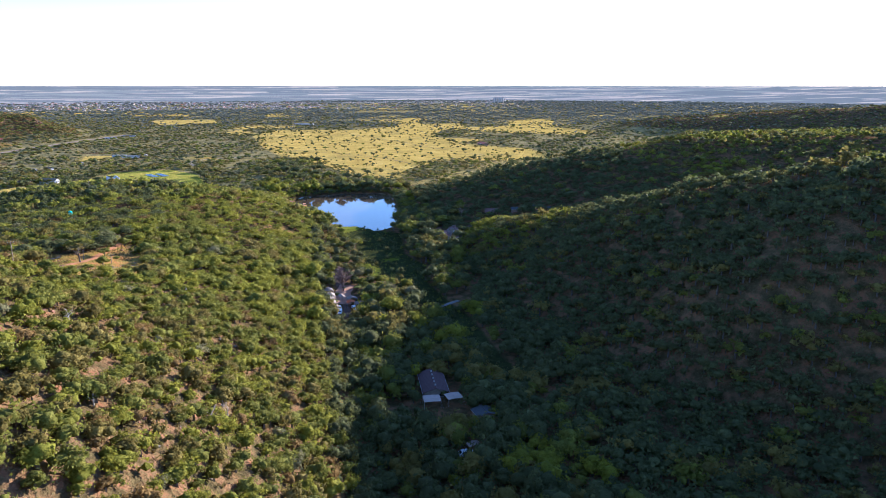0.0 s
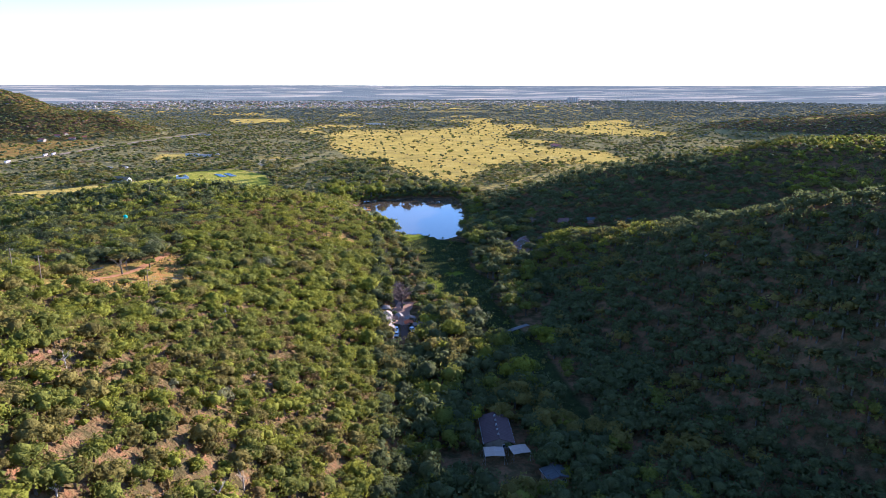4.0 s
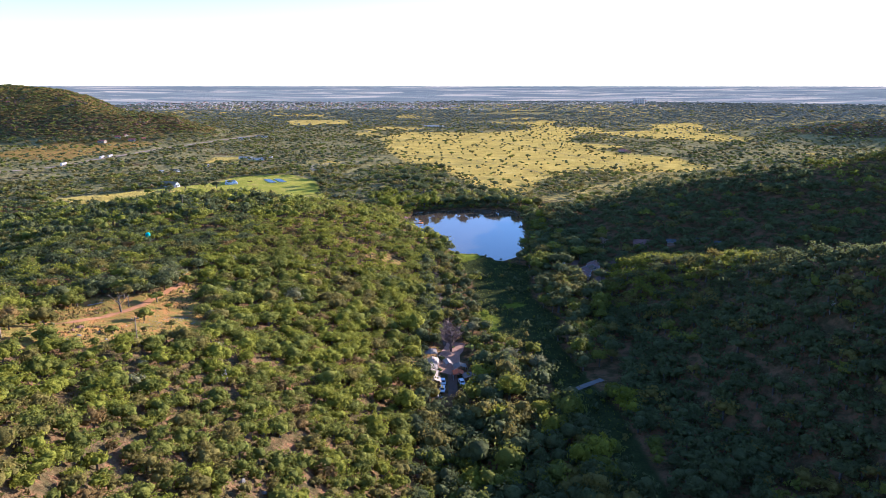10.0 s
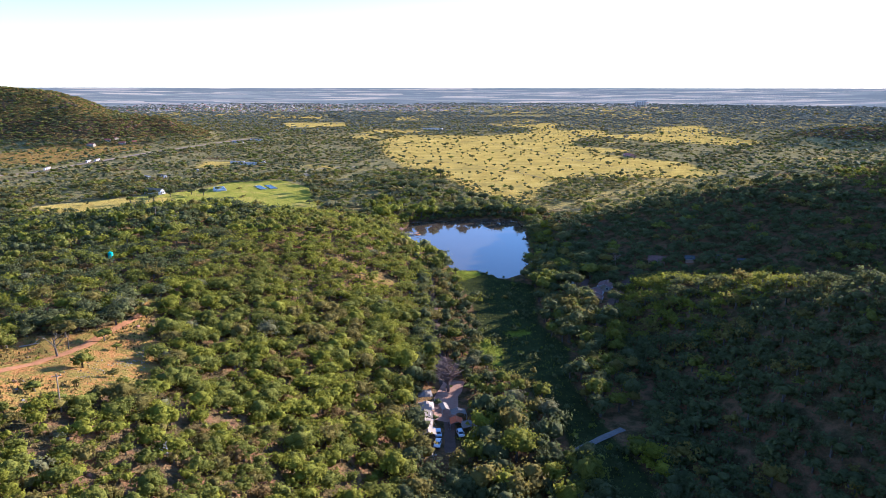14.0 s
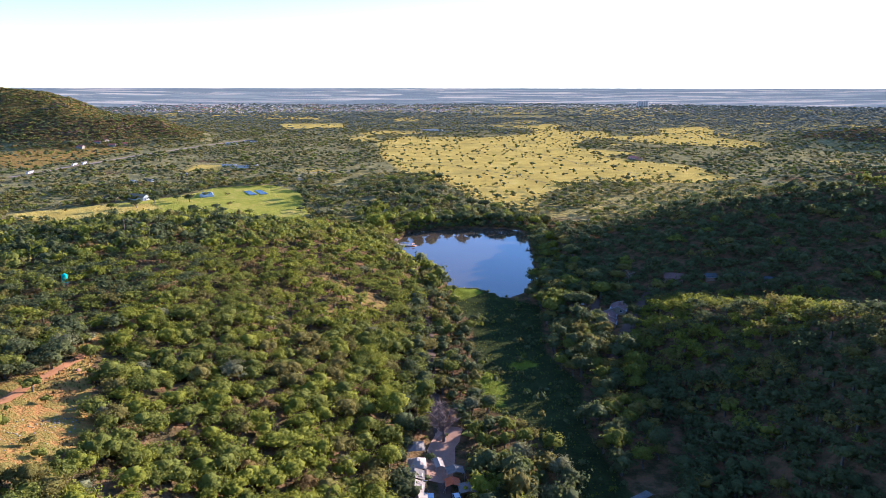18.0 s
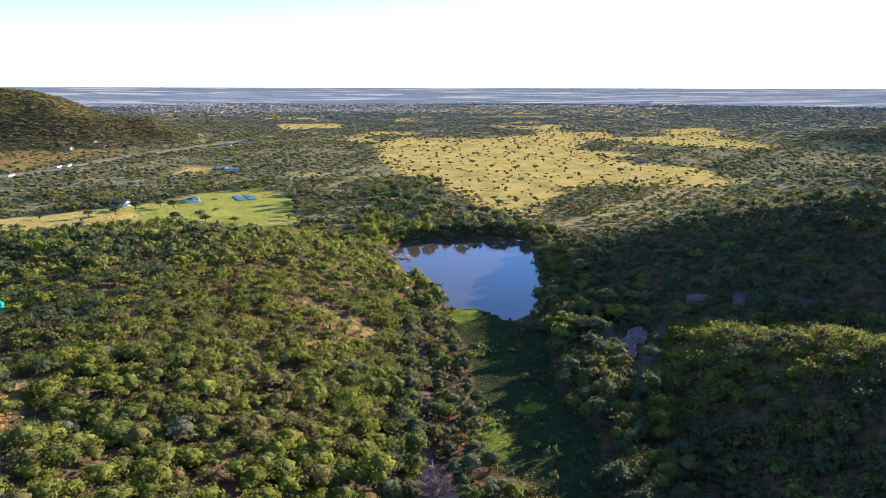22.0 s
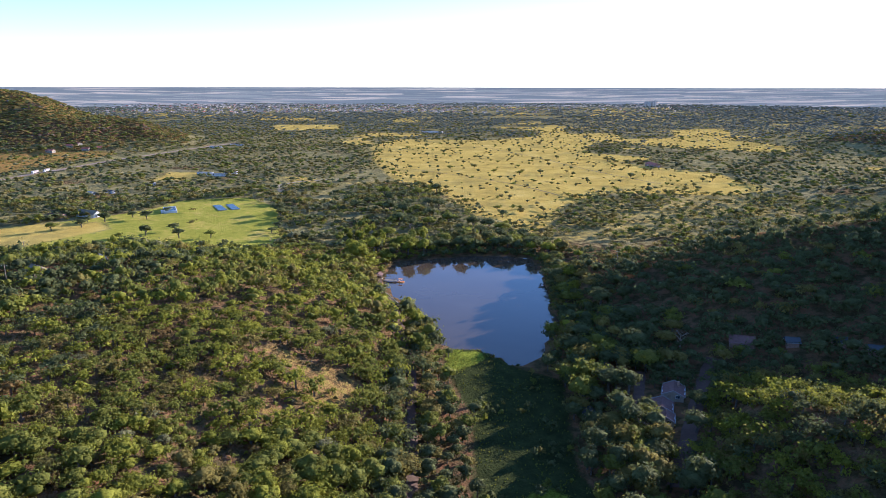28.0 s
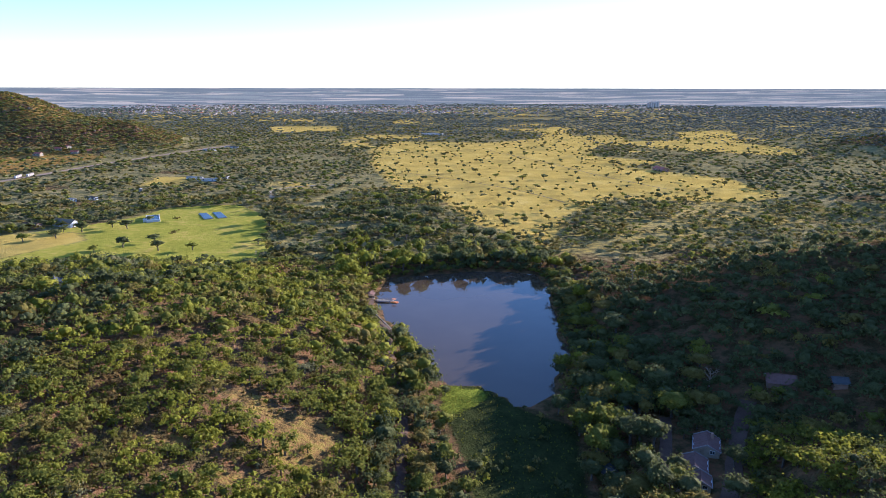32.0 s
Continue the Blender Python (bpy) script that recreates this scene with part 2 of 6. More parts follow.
def inside(x, y, ring):
    hit = np.zeros(np.shape(x), bool)
    for (ax, ay), (bx, by) in zip(ring, ring[1:] + ring[:1]):
        if ay != by:
            hit ^= ((ay > y) != (by > y)) & (x < (bx - ax) * (y - ay) / (by - ay) + ax)
    return hit


def rim(x, y, ring):
    """Distance to the outline of a ring."""
    d = np.full(np.shape(x), 1e9)
    for (ax, ay), (bx, by) in zip(ring, ring[1:] + ring[:1]):
        dx, dy = bx - ax, by - ay
        t = np.clip(((x - ax) * dx + (y - ay) * dy) / (dx * dx + dy * dy), 0, 1)
        d = np.minimum(d, np.hypot(x - ax - t * dx, y - ay - t * dy))
    return d


def cover(x, y, ring, soft):
    """1 inside a ring, 0 outside, soft metres between."""
    d = rim(x, y, ring)
    return np.clip(0.5 + np.where(inside(x, y, ring), d, -d) / (2 * soft), 0, 1)


def along(x, y, line):
    """Distance to an open line."""
    d = np.full(np.shape(x), 1e9)
    for (ax, ay), (bx, by) in zip(line[:-1], line[1:]):
        dx, dy = bx - ax, by - ay
        t = np.clip(((x - ax) * dx + (y - ay) * dy) / (dx * dx + dy * dy), 0, 1)
        d = np.minimum(d, np.hypot(x - ax - t * dx, y - ay - t * dy))
    return d


LAKE = [(-30, 161), (-28, 174), (-14, 178), (2, 182), (15, 188), (36, 187), (51, 180), (53, 156), (51, 129), (51, 113), (47, 88), (50, 71), (48, 62), (41, 53), (37, 36), (26, 24), (20, 33), (13, 41), (1, 42), (-7, 62), (-12, 80), (-18, 99), (-24, 108), (-30, 129), (-33, 146)]
STRAW = [(-112, 876), (-83, 1041), (7, 1024), (76, 1007), (176, 1098), (230, 1400), (294, 1471), (253, 1170), (346, 1186), (328, 1035), (432, 1075), (487, 1275), (635, 1344), (510, 992), (552, 865), (501, 797), (433, 830), (350, 883), (267, 986), (214, 824), (225, 669), (262, 610), (309, 562), (306, 430), (258, 408), (151, 423), (98, 352), (63, 232), (46, 284), (20, 315), (3, 405), (-47, 491), (-86, 662)]
SAVANNA = [(50, 217), (70, 284), (137, 410), (203, 425), (301, 410), (345, 365), (300, 315), (207, 270), (148, 220), (72, 202)]
FIELDS = ([(-557, 1876), (-374, 1881), (-337, 1635), (-478, 1633)], [(-397, 1423), (-247, 1473), (-217, 1272), (-353, 1265)], [(-964, 2045), (-543, 2026), (-500, 1846), (-858, 1835)], [(451, 2053), (810, 1987), (640, 1840), (414, 1868)], [(-310, 570), (-262, 566), (-258, 505), (-300, 500)])
TURF = [(-340, 240), (-294, 274), (-261, 295), (-230, 342), (-227, 378), (-171, 392), (-135, 343), (-112, 257), (-98, 190), (-150, 165), (-260, 185)]
CLEARING = [(-123, -149), (-120, -139.6), (-109, -139), (-104.5, -126), (-103.5, -109), (-101.7, -96), (-98, -116), (-92, -132), (-83, -146), (-79, -158), (-80, -175), (-84.8, -184), (-88, -191), (-93, -203), (-105, -200), (-118, -176), (-127, -160)]
THICKET = [(-112, -150), (-126, -158), (-117, -196), (-104, -220), (-95, -206), (-96, -200)]
TAN = [(-340, 240), (-294, 274), (-247, 284), (-228, 258), (-240, 236), (-262, 185), (-300, 190)]
WALL_LINE = [(-32.5, 122), (-29.0, 112), (-25.0, 103), (-21.5, 95), (-18.6, 88)]
PLOUGH = [(-640, 560), (-485, 520), (-476, 660), (-452, 780), (-530, 800), (-640, 740)]
# the jetty lawn, then the marsh patches coloured as if in sun
LAWN_AND_SUN = ([(-38, 133), (-33.5, 132), (-31.5, 125), (-33.5, 119), (-38, 123)], [(-1, 42), (13, 41), (17, 34), (9, 24), (1, 14), (-2, 20)], [(6, -60), (14, -62), (17, -78), (14, -96), (9, -94), (5, -76)], [(18, -56), (30, -50), (30, -57), (19, -64)])
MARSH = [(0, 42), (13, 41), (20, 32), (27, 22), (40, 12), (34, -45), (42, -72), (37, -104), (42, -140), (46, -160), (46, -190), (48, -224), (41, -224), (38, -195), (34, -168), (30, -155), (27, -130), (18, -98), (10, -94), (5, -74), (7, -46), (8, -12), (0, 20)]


SLOPE_GLADES = ((-36, -14, 11, 16), (-50, -4, 9, 5), (-46, -38, 9, 5), (-62, -30, 8, 4))
GLADES = ((-98, 388, 24, 16), (-90, 250, 20, 12), (-60, 300, 22, 12), (-128, 420, 40, 10), (-40, 345, 24, 14), (-75, 215, 12, 7), (-300, 230, 50, 12), (-330, 300, 40, 9), (-270, 410, 30, 9))


def glades(x, y):
    """Small dry openings in the bush of the plain, 0 to 1."""
    o = np.zeros(np.shape(x))
    for cx, cy, rx, ry in GLADES + SLOPE_GLADES:
        u = np.hypot((x - cx) / rx, (y - cy) / ry) + 0.25 * wobble(x, y, 14, 4.0)
        o = np.maximum(o, np.clip((1.15 - u) * 4, 0, 1))
    return o


def far_open(x, y):
    """Open straw patches on the far plain, 0 to 1."""
    w = wobble(x * 0.7, y, 170, 9.0) + 0.5 * wobble(x, y, 70, 14.0)
    return np.clip((w - 0.30) * 4, 0, 1) * np.clip((y - 330 - 0.15 * np.abs(x)) / 200, 0, 1) * np.clip((x + 260) / 120, 0.12, 1)


def climb(v, table):
    return np.interp(v, [a for a, _ in table], [b for _, b in table])


def height(x, y):
    x, y = np.asarray(x, float), np.asarray(y, float)
    z = 0.8 + 0.022 * np.clip(-y - 140, 0, 400) + 0.5 * wobble(x, y, 60, 1.0)
    # the hill on the left, highest behind the start of the flight
    top = climb(y, ((-600, 92), (-340, 88), (-290, 74), (-220, 52), (-160, 36), (-60, 31), (50, 31), (100, 25), (150, 12), (205, 1), (260, 0)))
    s = np.clip(-x - 5 - 6 * np.clip((y - 60) / 60, 0, 1) * 3, 0, None)
    flank = 1 - np.exp(-(s / 62) ** 1.3)
    fall = np.exp(-(np.clip(-x - 140, 0, None) / np.where(y < -180, 400, 130)) ** 2)
    z = z + top * flank * fall
    right = np.zeros_like(z)
    for i, crest in enumerate(SPURS):
        right = np.maximum(right, ridge(x, y, crest, 1.0 if i else 0.0))
    right = right + 13 * np.exp(-((x - 138) ** 2 + (y + 235) ** 2) / 1500)
    z = z + right + far_hill(x, y)
    level = np.clip(1.6 - np.hypot((x - 67) / 15, (y + 12) / 20), 0, 0.6) / 0.6
    z = z + level * level * (3 - 2 * level) * (3.6 + 0.05 * (x - 60) - z)
    z = z - 4.5 * np.exp(-((x + 92) / 30) ** 2 - ((y + 238) / 24) ** 2)
    high = np.clip(z / 25, 0, 1)
    z = z + high * (1.6 * wobble(x, y, 26, 2.0) + 0.6 * wobble(x, y, 9, 3.0))
    # bed of the lake
    if np.size(x):
        d = rim(x, y, LAKE)
        inner = inside(x, y, LAKE)
        z = np.where(inner, -0.2 - np.clip(d, 0, 12) * 0.2, np.where(d < 14, np.minimum(z, 0.35 + d * 0.12 + np.clip(d - 6, 0, 9) * 0.5 * high), z))
    # the plain far off rises to the skyline
    r = np.hypot(x, y + 300)
    u = np.clip((r - 3350) / 1450, 0, 1.15)
    return z + 55 * u ** 1.15


def blank(name, verts, faces, mats, mat_index=None, smooth=False):
    """A mesh from arrays of points and of triangles or quads."""
    me = bpy.data.meshes.new(name)
    verts, faces = np.asarray(verts, np.float32), np.asarray(faces, np.int32)
    n, k = faces.shape
    me.vertices.add(len(verts))
    me.vertices.foreach_set("co", verts.ravel())
    me.loops.add(n * k)
    me.loops.foreach_set("vertex_index", faces.ravel())
    me.polygons.add(n)
    me.polygons.foreach_set("loop_start", np.arange(0, n * k, k, dtype=np.int32))
    if mat_index is not None:
        me.polygons.foreach_set("material_index", np.asarray(mat_index, np.int32))
    me.polygons.foreach_set("use_smooth", np.full(n, smooth, bool) if isinstance(smooth, bool) else np.asarray(smooth, bool))
    for m in mats:
        me.materials.append(m)
    me.update(calc_edges=True)
    me.validate()
    return me


def steps(*spans):
    """A line of numbers, each span (from, to, step)."""
    out = [np.arange(a, b, s) for a, b, s in spans]
    return np.concatenate(out + [[spans[-1][1]]])


def build_ground():
    xs = steps((-5200, -1400, 200), (-1400, -500, 30), (-500, -220, 10), (-220, 260, 4), (260, 520, 10), (520, 1500, 30), (1500, 5200, 200))
    ys = steps((-760, -460, 20), (-460, 260, 4), (260, 640, 8), (640, 1300, 16), (1300, 2700, 60), (2700, 4900, 100), (4900, 5200, 150))
    gx, gy = np.meshgrid(xs, ys)
    gz = height(gx, gy)
    nx, ny = len(xs), len(ys)
    i = (np.arange(ny - 1)[:, None] * nx + np.arange(nx - 1)[None]).ravel()
    me = blank("ground", np.stack([gx, gy, gz], -1).reshape(-1, 3), np.stack([i, i + 1, i + nx + 1, i + nx], 1), [GROUND], smooth=True)
    x, y = gx.ravel(), gy.ravel()
    r = np.hypot(x, y + 300)
    clay = np.maximum(np.maximum(np.maximum(cover(x, y, CLEARING, 4), 0.6 * cover(x, y, THICKET, 4)), 0.5 * glades(x, y) * (y < 60)), 0.9 * np.clip(1.6 - along(x, y, [(-101.5, -110), (-101.7, -96), (-101.5, -80), (-101, -60)]) / 4, 0, 1))
    lots = {"straw": np.maximum.reduce([0.85 * cover(x, y, TAN, 10), cover(x, y, STRAW, 14), 0.45 * cover(x, y, SAVANNA, 20), *[0.95 * cover(x, y, ring, 14) for ring in FIELDS], np.maximum(0.75 * far_open(x, y), 0.42 * glades(x, y) * (y > 60))]), "turf": cover(x, y, TURF, 6) * (1 - 0.85 * cover(x, y, TAN, 10)), "clay": np.maximum(clay, np.maximum(0.8 * cover(x, y, PLOUGH, 14), 0.52 * np.clip((far_hill(x, y) - 26) / 14, 0, 1))), "reed": cover(x, y, MARSH, 4), "lawn_and_sun": np.maximum.reduce([cover(x, y, ring, 3) for ring in LAWN_AND_SUN]) * (0.72 + 0.3 * wobble(x, y, 9, 2.0)),
            "veld": np.clip((y - 180) / 60, 0, 1) * np.clip((16 - gz.ravel()) / 6, 0, 1) * np.maximum(0.9 * glades(x, y) * (y > 60), 0.72 + 0.4 * wobble(x, y, 55, 7.0)),
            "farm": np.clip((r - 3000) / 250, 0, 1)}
    for name, v in lots.items():
        a = me.attributes.new(name, "FLOAT", "POINT")
        a.data.foreach_set("value", np.asarray(v, np.float32).ravel())
    return tagged(new("ground", me), "reddish bushveld soil with scrub, straw grass, lawn and far farm strips paled with painted haze", "ground", kind="structure")


build_ground()


def build_lake():
    xs, ys = steps((-50, 70, 6)), steps((5, 200, 6))
    gx, gy = np.meshgrid(xs, ys)
    nx, ny = len(xs), len(ys)
    i = (np.arange(ny - 1)[:, None] * nx + np.arange(nx - 1)[None]).ravel()
    me = blank("lake", np.stack([gx, gy, 0 * gx], -1).reshape(-1, 3), np.stack([i, i + 1, i + nx + 1, i + nx], 1), [WATER], smooth=True)
    tagged(new("lake", me), "still brown lake water reflecting the pale sky", "lake", kind="structure")


build_lake()


# ---- trees ----
def ico(level):
    bm = bmesh.new()
    bmesh.ops.create_icosphere(bm, subdivisions=level, radius=1.0)
    v = np.array([p.co[:] for p in bm.verts])
    f = np.array([[p.index for p in q.verts] for q in bm.faces])
    bm.free()
    return v, f


OCTA = (np.array([(1, 0, 0), (-1, 0, 0), (0, 1, 0), (0, -1, 0), (0, 0, 1), (0, 0, -1)], float), np.array([(0, 2, 4), (2, 1, 4), (1, 3, 4), (3, 0, 4), (2, 0, 5), (1, 2, 5), (3, 1, 5), (0, 3, 5)]))
ICO = {0: OCTA, 1: ico(1), 2: ico(2)}


def unit(v):
    return v / np.linalg.norm(v, axis=1, keepdims=True)


def crown_shape(rng, levels, leaves, leaf, flat=0.75, core=0.66, boughs=15):
    """A unit crown (width 2, centre 0): leaf clumps gathered round the ends of uneven boughs, over a dark lumpy core. Returns points, triangles and which belong to the core."""
    pts, tris, flags = [], [], []
    count, lobes = 0, len(levels)
    a = np.arange(lobes) * 2.4 + rng.uniform(0, 6.28)
    r = np.sqrt((np.arange(lobes) + 0.3) / lobes) * rng.uniform(0.36, 0.60, lobes) if lobes > 1 else np.zeros(1)
    centres = np.stack([r * np.cos(a), r * np.sin(a), (0.30 - 0.75 * r) * rng.uniform(0.6, 1.2, lobes)], 1)
    sizes = np.clip(0.82 - 0.42 * r, 0, 1) * rng.uniform(0.78, 1.0, lobes) if lobes > 1 else np.array([0.94])
    for level, c, s in zip(levels, centres, sizes):
        v, f = ICO[level]
        w = v * s * core * (1 + rng.uniform(-0.28, 0.24, (len(v), 1))) * (1, 1, flat) + c
        pts.append(w)
        tris.append(f + count)
        flags.append(np.full(len(f), level > 0))
        count += len(w)
    if leaves:
        d = rng.normal(size=(boughs, 3))
        d[:, 2] = np.abs(d[:, 2]) * 0.9 - 0.30 * rng.random(boughs)
        ends = unit(d) * rng.uniform(0.50, 1.0, (boughs, 1)) * (1, 1, flat)
        spread = rng.uniform(0.11, 0.21, boughs)
        which = rng.choice(boughs, leaves, p=spread / spread.sum())
        off = rng.normal(size=(leaves, 3)) * (1, 1, 0.62)
        p = ends[which] * rng.uniform(0.72, 1.04, (leaves, 1)) + off * spread[which][:, None]
        n = unit(unit(off) * 0.8 + unit(p) * 0.6 + (0, 0, 0.25) + rng.normal(size=off.shape) * 0.40)
        a = unit(np.cross(n, rng.normal(size=off.shape)))
        b = np.cross(n, a)
        s = (leaf * rng.uniform(0.5, 1.35, leaves))[:, None]
        bend = n * s * 0.35
        tri = np.stack([p + a * s - bend, p - 0.6 * a * s + 0.85 * b * s, p - 0.5 * a * s - 0.9 * b * s - bend], 1)
        pts.append(tri.reshape(-1, 3))
        tris.append(np.arange(leaves * 3).reshape(-1, 3) + count)
        flags.append(np.zeros(leaves, bool))
    return np.concatenate(pts), np.concatenate(tris), np.concatenate(flags)


def stem_shape():
    a = np.radians([0, 120, 240])
    low = np.stack([np.cos(a), np.sin(a), 0 * a], 1)
    pts = np.concatenate([low, low * (0.6, 0.6, 1) + (0, 0, 1)])
    return pts, np.array([[0, 1, 4], [0, 4, 3], [1, 2, 5], [1, 5, 4], [2, 0, 3], [2, 3, 5]])


def bake_trees(name, shapes, x, y, z, wide, tall, kind, rng, stems=True):
    """All trees of one stand in one mesh: crown shapes laid at x, y, z with width, height and leaf kind."""
    pick = rng.integers(0, len(shapes), len(x))
    turn = rng.uniform(0, 2 * np.pi, len(x))
    V, F, M, S = [], [], [], []
    base = 0
    for k, (v, f, flag) in enumerate(shapes):
        own = np.nonzero(pick == k)[0]
        if not len(own):
            continue
        c, s = np.cos(turn[own])[:, None], np.sin(turn[own])[:, None]
        hw, th = wide[own][:, None] / 2, tall[own][:, None]
        px = (v[None, :, 0] * c - v[None, :, 1] * s) * hw + x[own][:, None]
        py = (v[None, :, 0] * s + v[None, :, 1] * c) * hw + y[own][:, None]
        pz = v[None, :, 2] * th * 0.60 + z[own][:, None] + th * 0.44
        V.append(np.stack([px, py, pz], -1).reshape(-1, 3))
        F.append((f[None] + (np.arange(len(own)) * len(v))[:, None, None] + base).reshape(-1, 3))
        M.append(np.repeat(kind[own], len(f)))
        S.append(np.tile(flag, len(own)))
        base += len(own) * len(v)
    if stems:
        v, f = stem_shape()
        w = v[None] * np.stack([wide * 0.045, wide * 0.045, tall * 0.55], 1)[:, None] + np.stack([x, y, z - 0.3], 1)[:, None]
        V.append(w.reshape(-1, 3))
        F.append((f[None] + (np.arange(len(x)) * len(v))[:, None, None] + base).reshape(-1, 3))
        M.append(np.full(len(x) * len(f), len(LEAVES)))
        S.append(np.zeros(len(x) * len(f), bool))
    return blank(name, np.concatenate(V), np.concatenate(F), LEAVES + [BARK], np.concatenate(M), np.concatenate(S))


def scatter(rng, x0, x1, y0, y1, gap):
    gx, gy = np.meshgrid(np.arange(x0, x1, gap), np.arange(y0, y1, gap))
    gx, gy = gx.ravel(), gy.ravel()
    return gx + rng.uniform(-0.55, 0.55, len(gx)) * gap, gy + rng.uniform(-0.55, 0.55, len(gx)) * gap


def seen_land(x, y):
    return (x > -60 - 0.74 * (y + 450)) & (x < 80 + 1.06 * (y + 450))


LANE = [(-5, -150), (-5, -128), (-8, -83), (-9, -50), (-12, 20), (-17, 46), (-20, 78), (-28, 100), (-33, 122), (-35, 150)]
ROAD = [(-560, 180), (-505, 400), (-462, 458), (-457, 499), (-451, 551), (-435, 636), (-420, 704), (-389, 817), (-347, 949)]
LODGE_DRIVE = [(92, 16), (82.5, 0), (72.6, -20.7), (62.8, -41), (57, -52)]
YARD_ROAD = [(66, 12), (63.6, 3), (60.5, -6), (57.4, -15.3)]
YARD = [(-10, -109), (0.5, -102), (3.5, -108), (0.5, -118), (3.0, -128), (3.0, -141), (-3, -150), (-5, -166), (-13, -165), (-14.6, -150), (-14.6, -120)]


# footprints kept free of trees: x, y, radius
KEEP_OFF = [(16.8, -228.6, 8.5), (14, -243, 7), (21, -243, 6), (4, -243, 6), (17, -251, 8), (10, -256, 4), (24, -252, 5), (20, -273, 5), (71, -7, 6.5), (64.4, -16.3, 6), (63.3, -24, 4.5), (66, -30, 4), (104, 21, 4.2), (119, 16.5, 2.8), (132.5, 12, 2.8), (141.5, 6, 2.8), (-139.5, -52, 2.5), (-136, -57, 2.5), (-150, 38, 4.5), (-140, 64, 3), (102.5, 16.5, 2.5), (60, 6, 4), (27, -151, 5), (33, -146, 8), (44, -137, 8), (49, -132, 5), (-31, 134, 5), (-19, -108, 5), (-18.8, -134, 4), (-18.5, -157, 4), (12.6, -154, 6), (20, -166, 4), (24.9, -131, 4), (15.4, -123, 4), (21, -140, 4)]


def open_land(x, y):
    """How open the land is: 1 no trees at all, 0 closed bush."""
    o = np.where(inside(x, y, LAKE) | (rim(x, y, LAKE) < 1.5), 1.0, 0.0)
    o = np.maximum(o, 0.985 * cover(x + 14 * wobble(x, y, 40, 5.0), y + 14 * wobble(x, y, 37, 6.0), STRAW, 16))
    o = np.maximum(o, np.where(along(x, y, WALL_LINE) < 4.5, 1, 0))
    o = np.maximum(o, 0.22 * cover(x, y, SAVANNA, 20))
    for ring in FIELDS:
        o = np.maximum(o, 0.97 * cover(x, y, ring, 8))
    o = np.maximum(o, np.where(y < 60, 0.8, 0.93) * glades(x, y))
    o = np.maximum(o, 0.88 * far_open(x, y) * (far_hill(x, y) < 4))
    o = np.maximum(o, 0.995 * cover(x, y, TURF, 4))
    o = np.maximum(o, 0.99 * cover(x, y, CLEARING, 3))
    o = np.maximum(o, 0.6 * cover(x, y, THICKET, 3))
    o = np.maximum(o, cover(x, y, MARSH, 2))
    o = np.maximum(o, 0.72 * cover(x, y, PLOUGH, 14))
    o = np.maximum(o, np.where(along(x, y, LANE) < np.where(y < -100, 3.2, 1.5), 1, 0))
    o = np.maximum(o, np.where(along(x, y, ROAD) < 11, 1, 0))
    o = np.maximum(o, np.where(np.minimum(along(x, y, LODGE_DRIVE), along(x, y, YARD_ROAD)) < 2.4, 1, 0))
    o = np.maximum(o, 0.998 * cover(x, y, YARD, 1.5))
    for cx, cy, r in KEEP_OFF:
        o = np.maximum(o, np.where(np.hypot(x - cx, y - cy) < r, 1.0, 0.0))
    return o


def path_distance(x, y):
    t = np.clip(y, -420, -173)
    return np.hypot(x + 8, y - t)


def leaf_kinds(rng, x, y, z):
    """Which foliage stands where: lively greens on the sunny hill, deep green in the valley, grey and olive on the
    plain; the ridge's shade and the far haze are put into the choice.
    """
    patch = wobble(x, y, 30, 8.0) + rng.normal(size=len(x)) * 0.75
    hill_left = (x < -8) & (y < 190)
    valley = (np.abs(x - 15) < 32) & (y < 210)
    k = np.zeros(len(x), int)
    k[hill_left] = np.select([patch[hill_left] > 0.30, patch[hill_left] > -0.65, patch[hill_left] > -1.25], [1, 0, 3], 0)
    k[hill_left & (rng.random(len(x)) < 0.02)] = 4
    k[hill_left & (rng.random(len(x)) < climb(y, ((-330, 0.045), (-200, 0.03), (-60, 0.02), (100, 0.01))))] = 5
    k[hill_left & (y < -215) & (rng.random(len(x)) < 0.12)] = 3
    k[hill_left & (x < -100) & (y > -150) & (rng.random(len(x)) < 0.45)] = 2
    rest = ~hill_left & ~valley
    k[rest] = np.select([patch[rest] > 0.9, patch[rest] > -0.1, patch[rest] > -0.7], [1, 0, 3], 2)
    # ridge faces turned from the sun get darker leaves: shade put into the colour
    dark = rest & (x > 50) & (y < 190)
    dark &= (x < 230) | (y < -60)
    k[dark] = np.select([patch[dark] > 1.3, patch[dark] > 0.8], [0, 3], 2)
    far = rest & (y > 190)
    k[far] = np.select([patch[far] > 0.85, patch[far] > 0.1, patch[far] > -0.5], [4, 3, 0], 2)
    hill = far & (far_hill(x, y) > 3)
    k[hill] = rng.choice([3, 3, 5, 2, 2, 0], hill.sum())
    # haze-coloured leaves grow more frequent with distance
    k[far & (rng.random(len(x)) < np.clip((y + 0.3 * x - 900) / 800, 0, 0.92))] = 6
    # the sunlit end of the ridge gets brighter leaves
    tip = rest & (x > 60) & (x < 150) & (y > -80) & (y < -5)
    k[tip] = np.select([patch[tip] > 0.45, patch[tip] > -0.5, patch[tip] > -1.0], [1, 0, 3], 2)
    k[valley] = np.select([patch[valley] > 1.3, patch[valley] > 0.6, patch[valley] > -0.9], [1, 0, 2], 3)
    return k


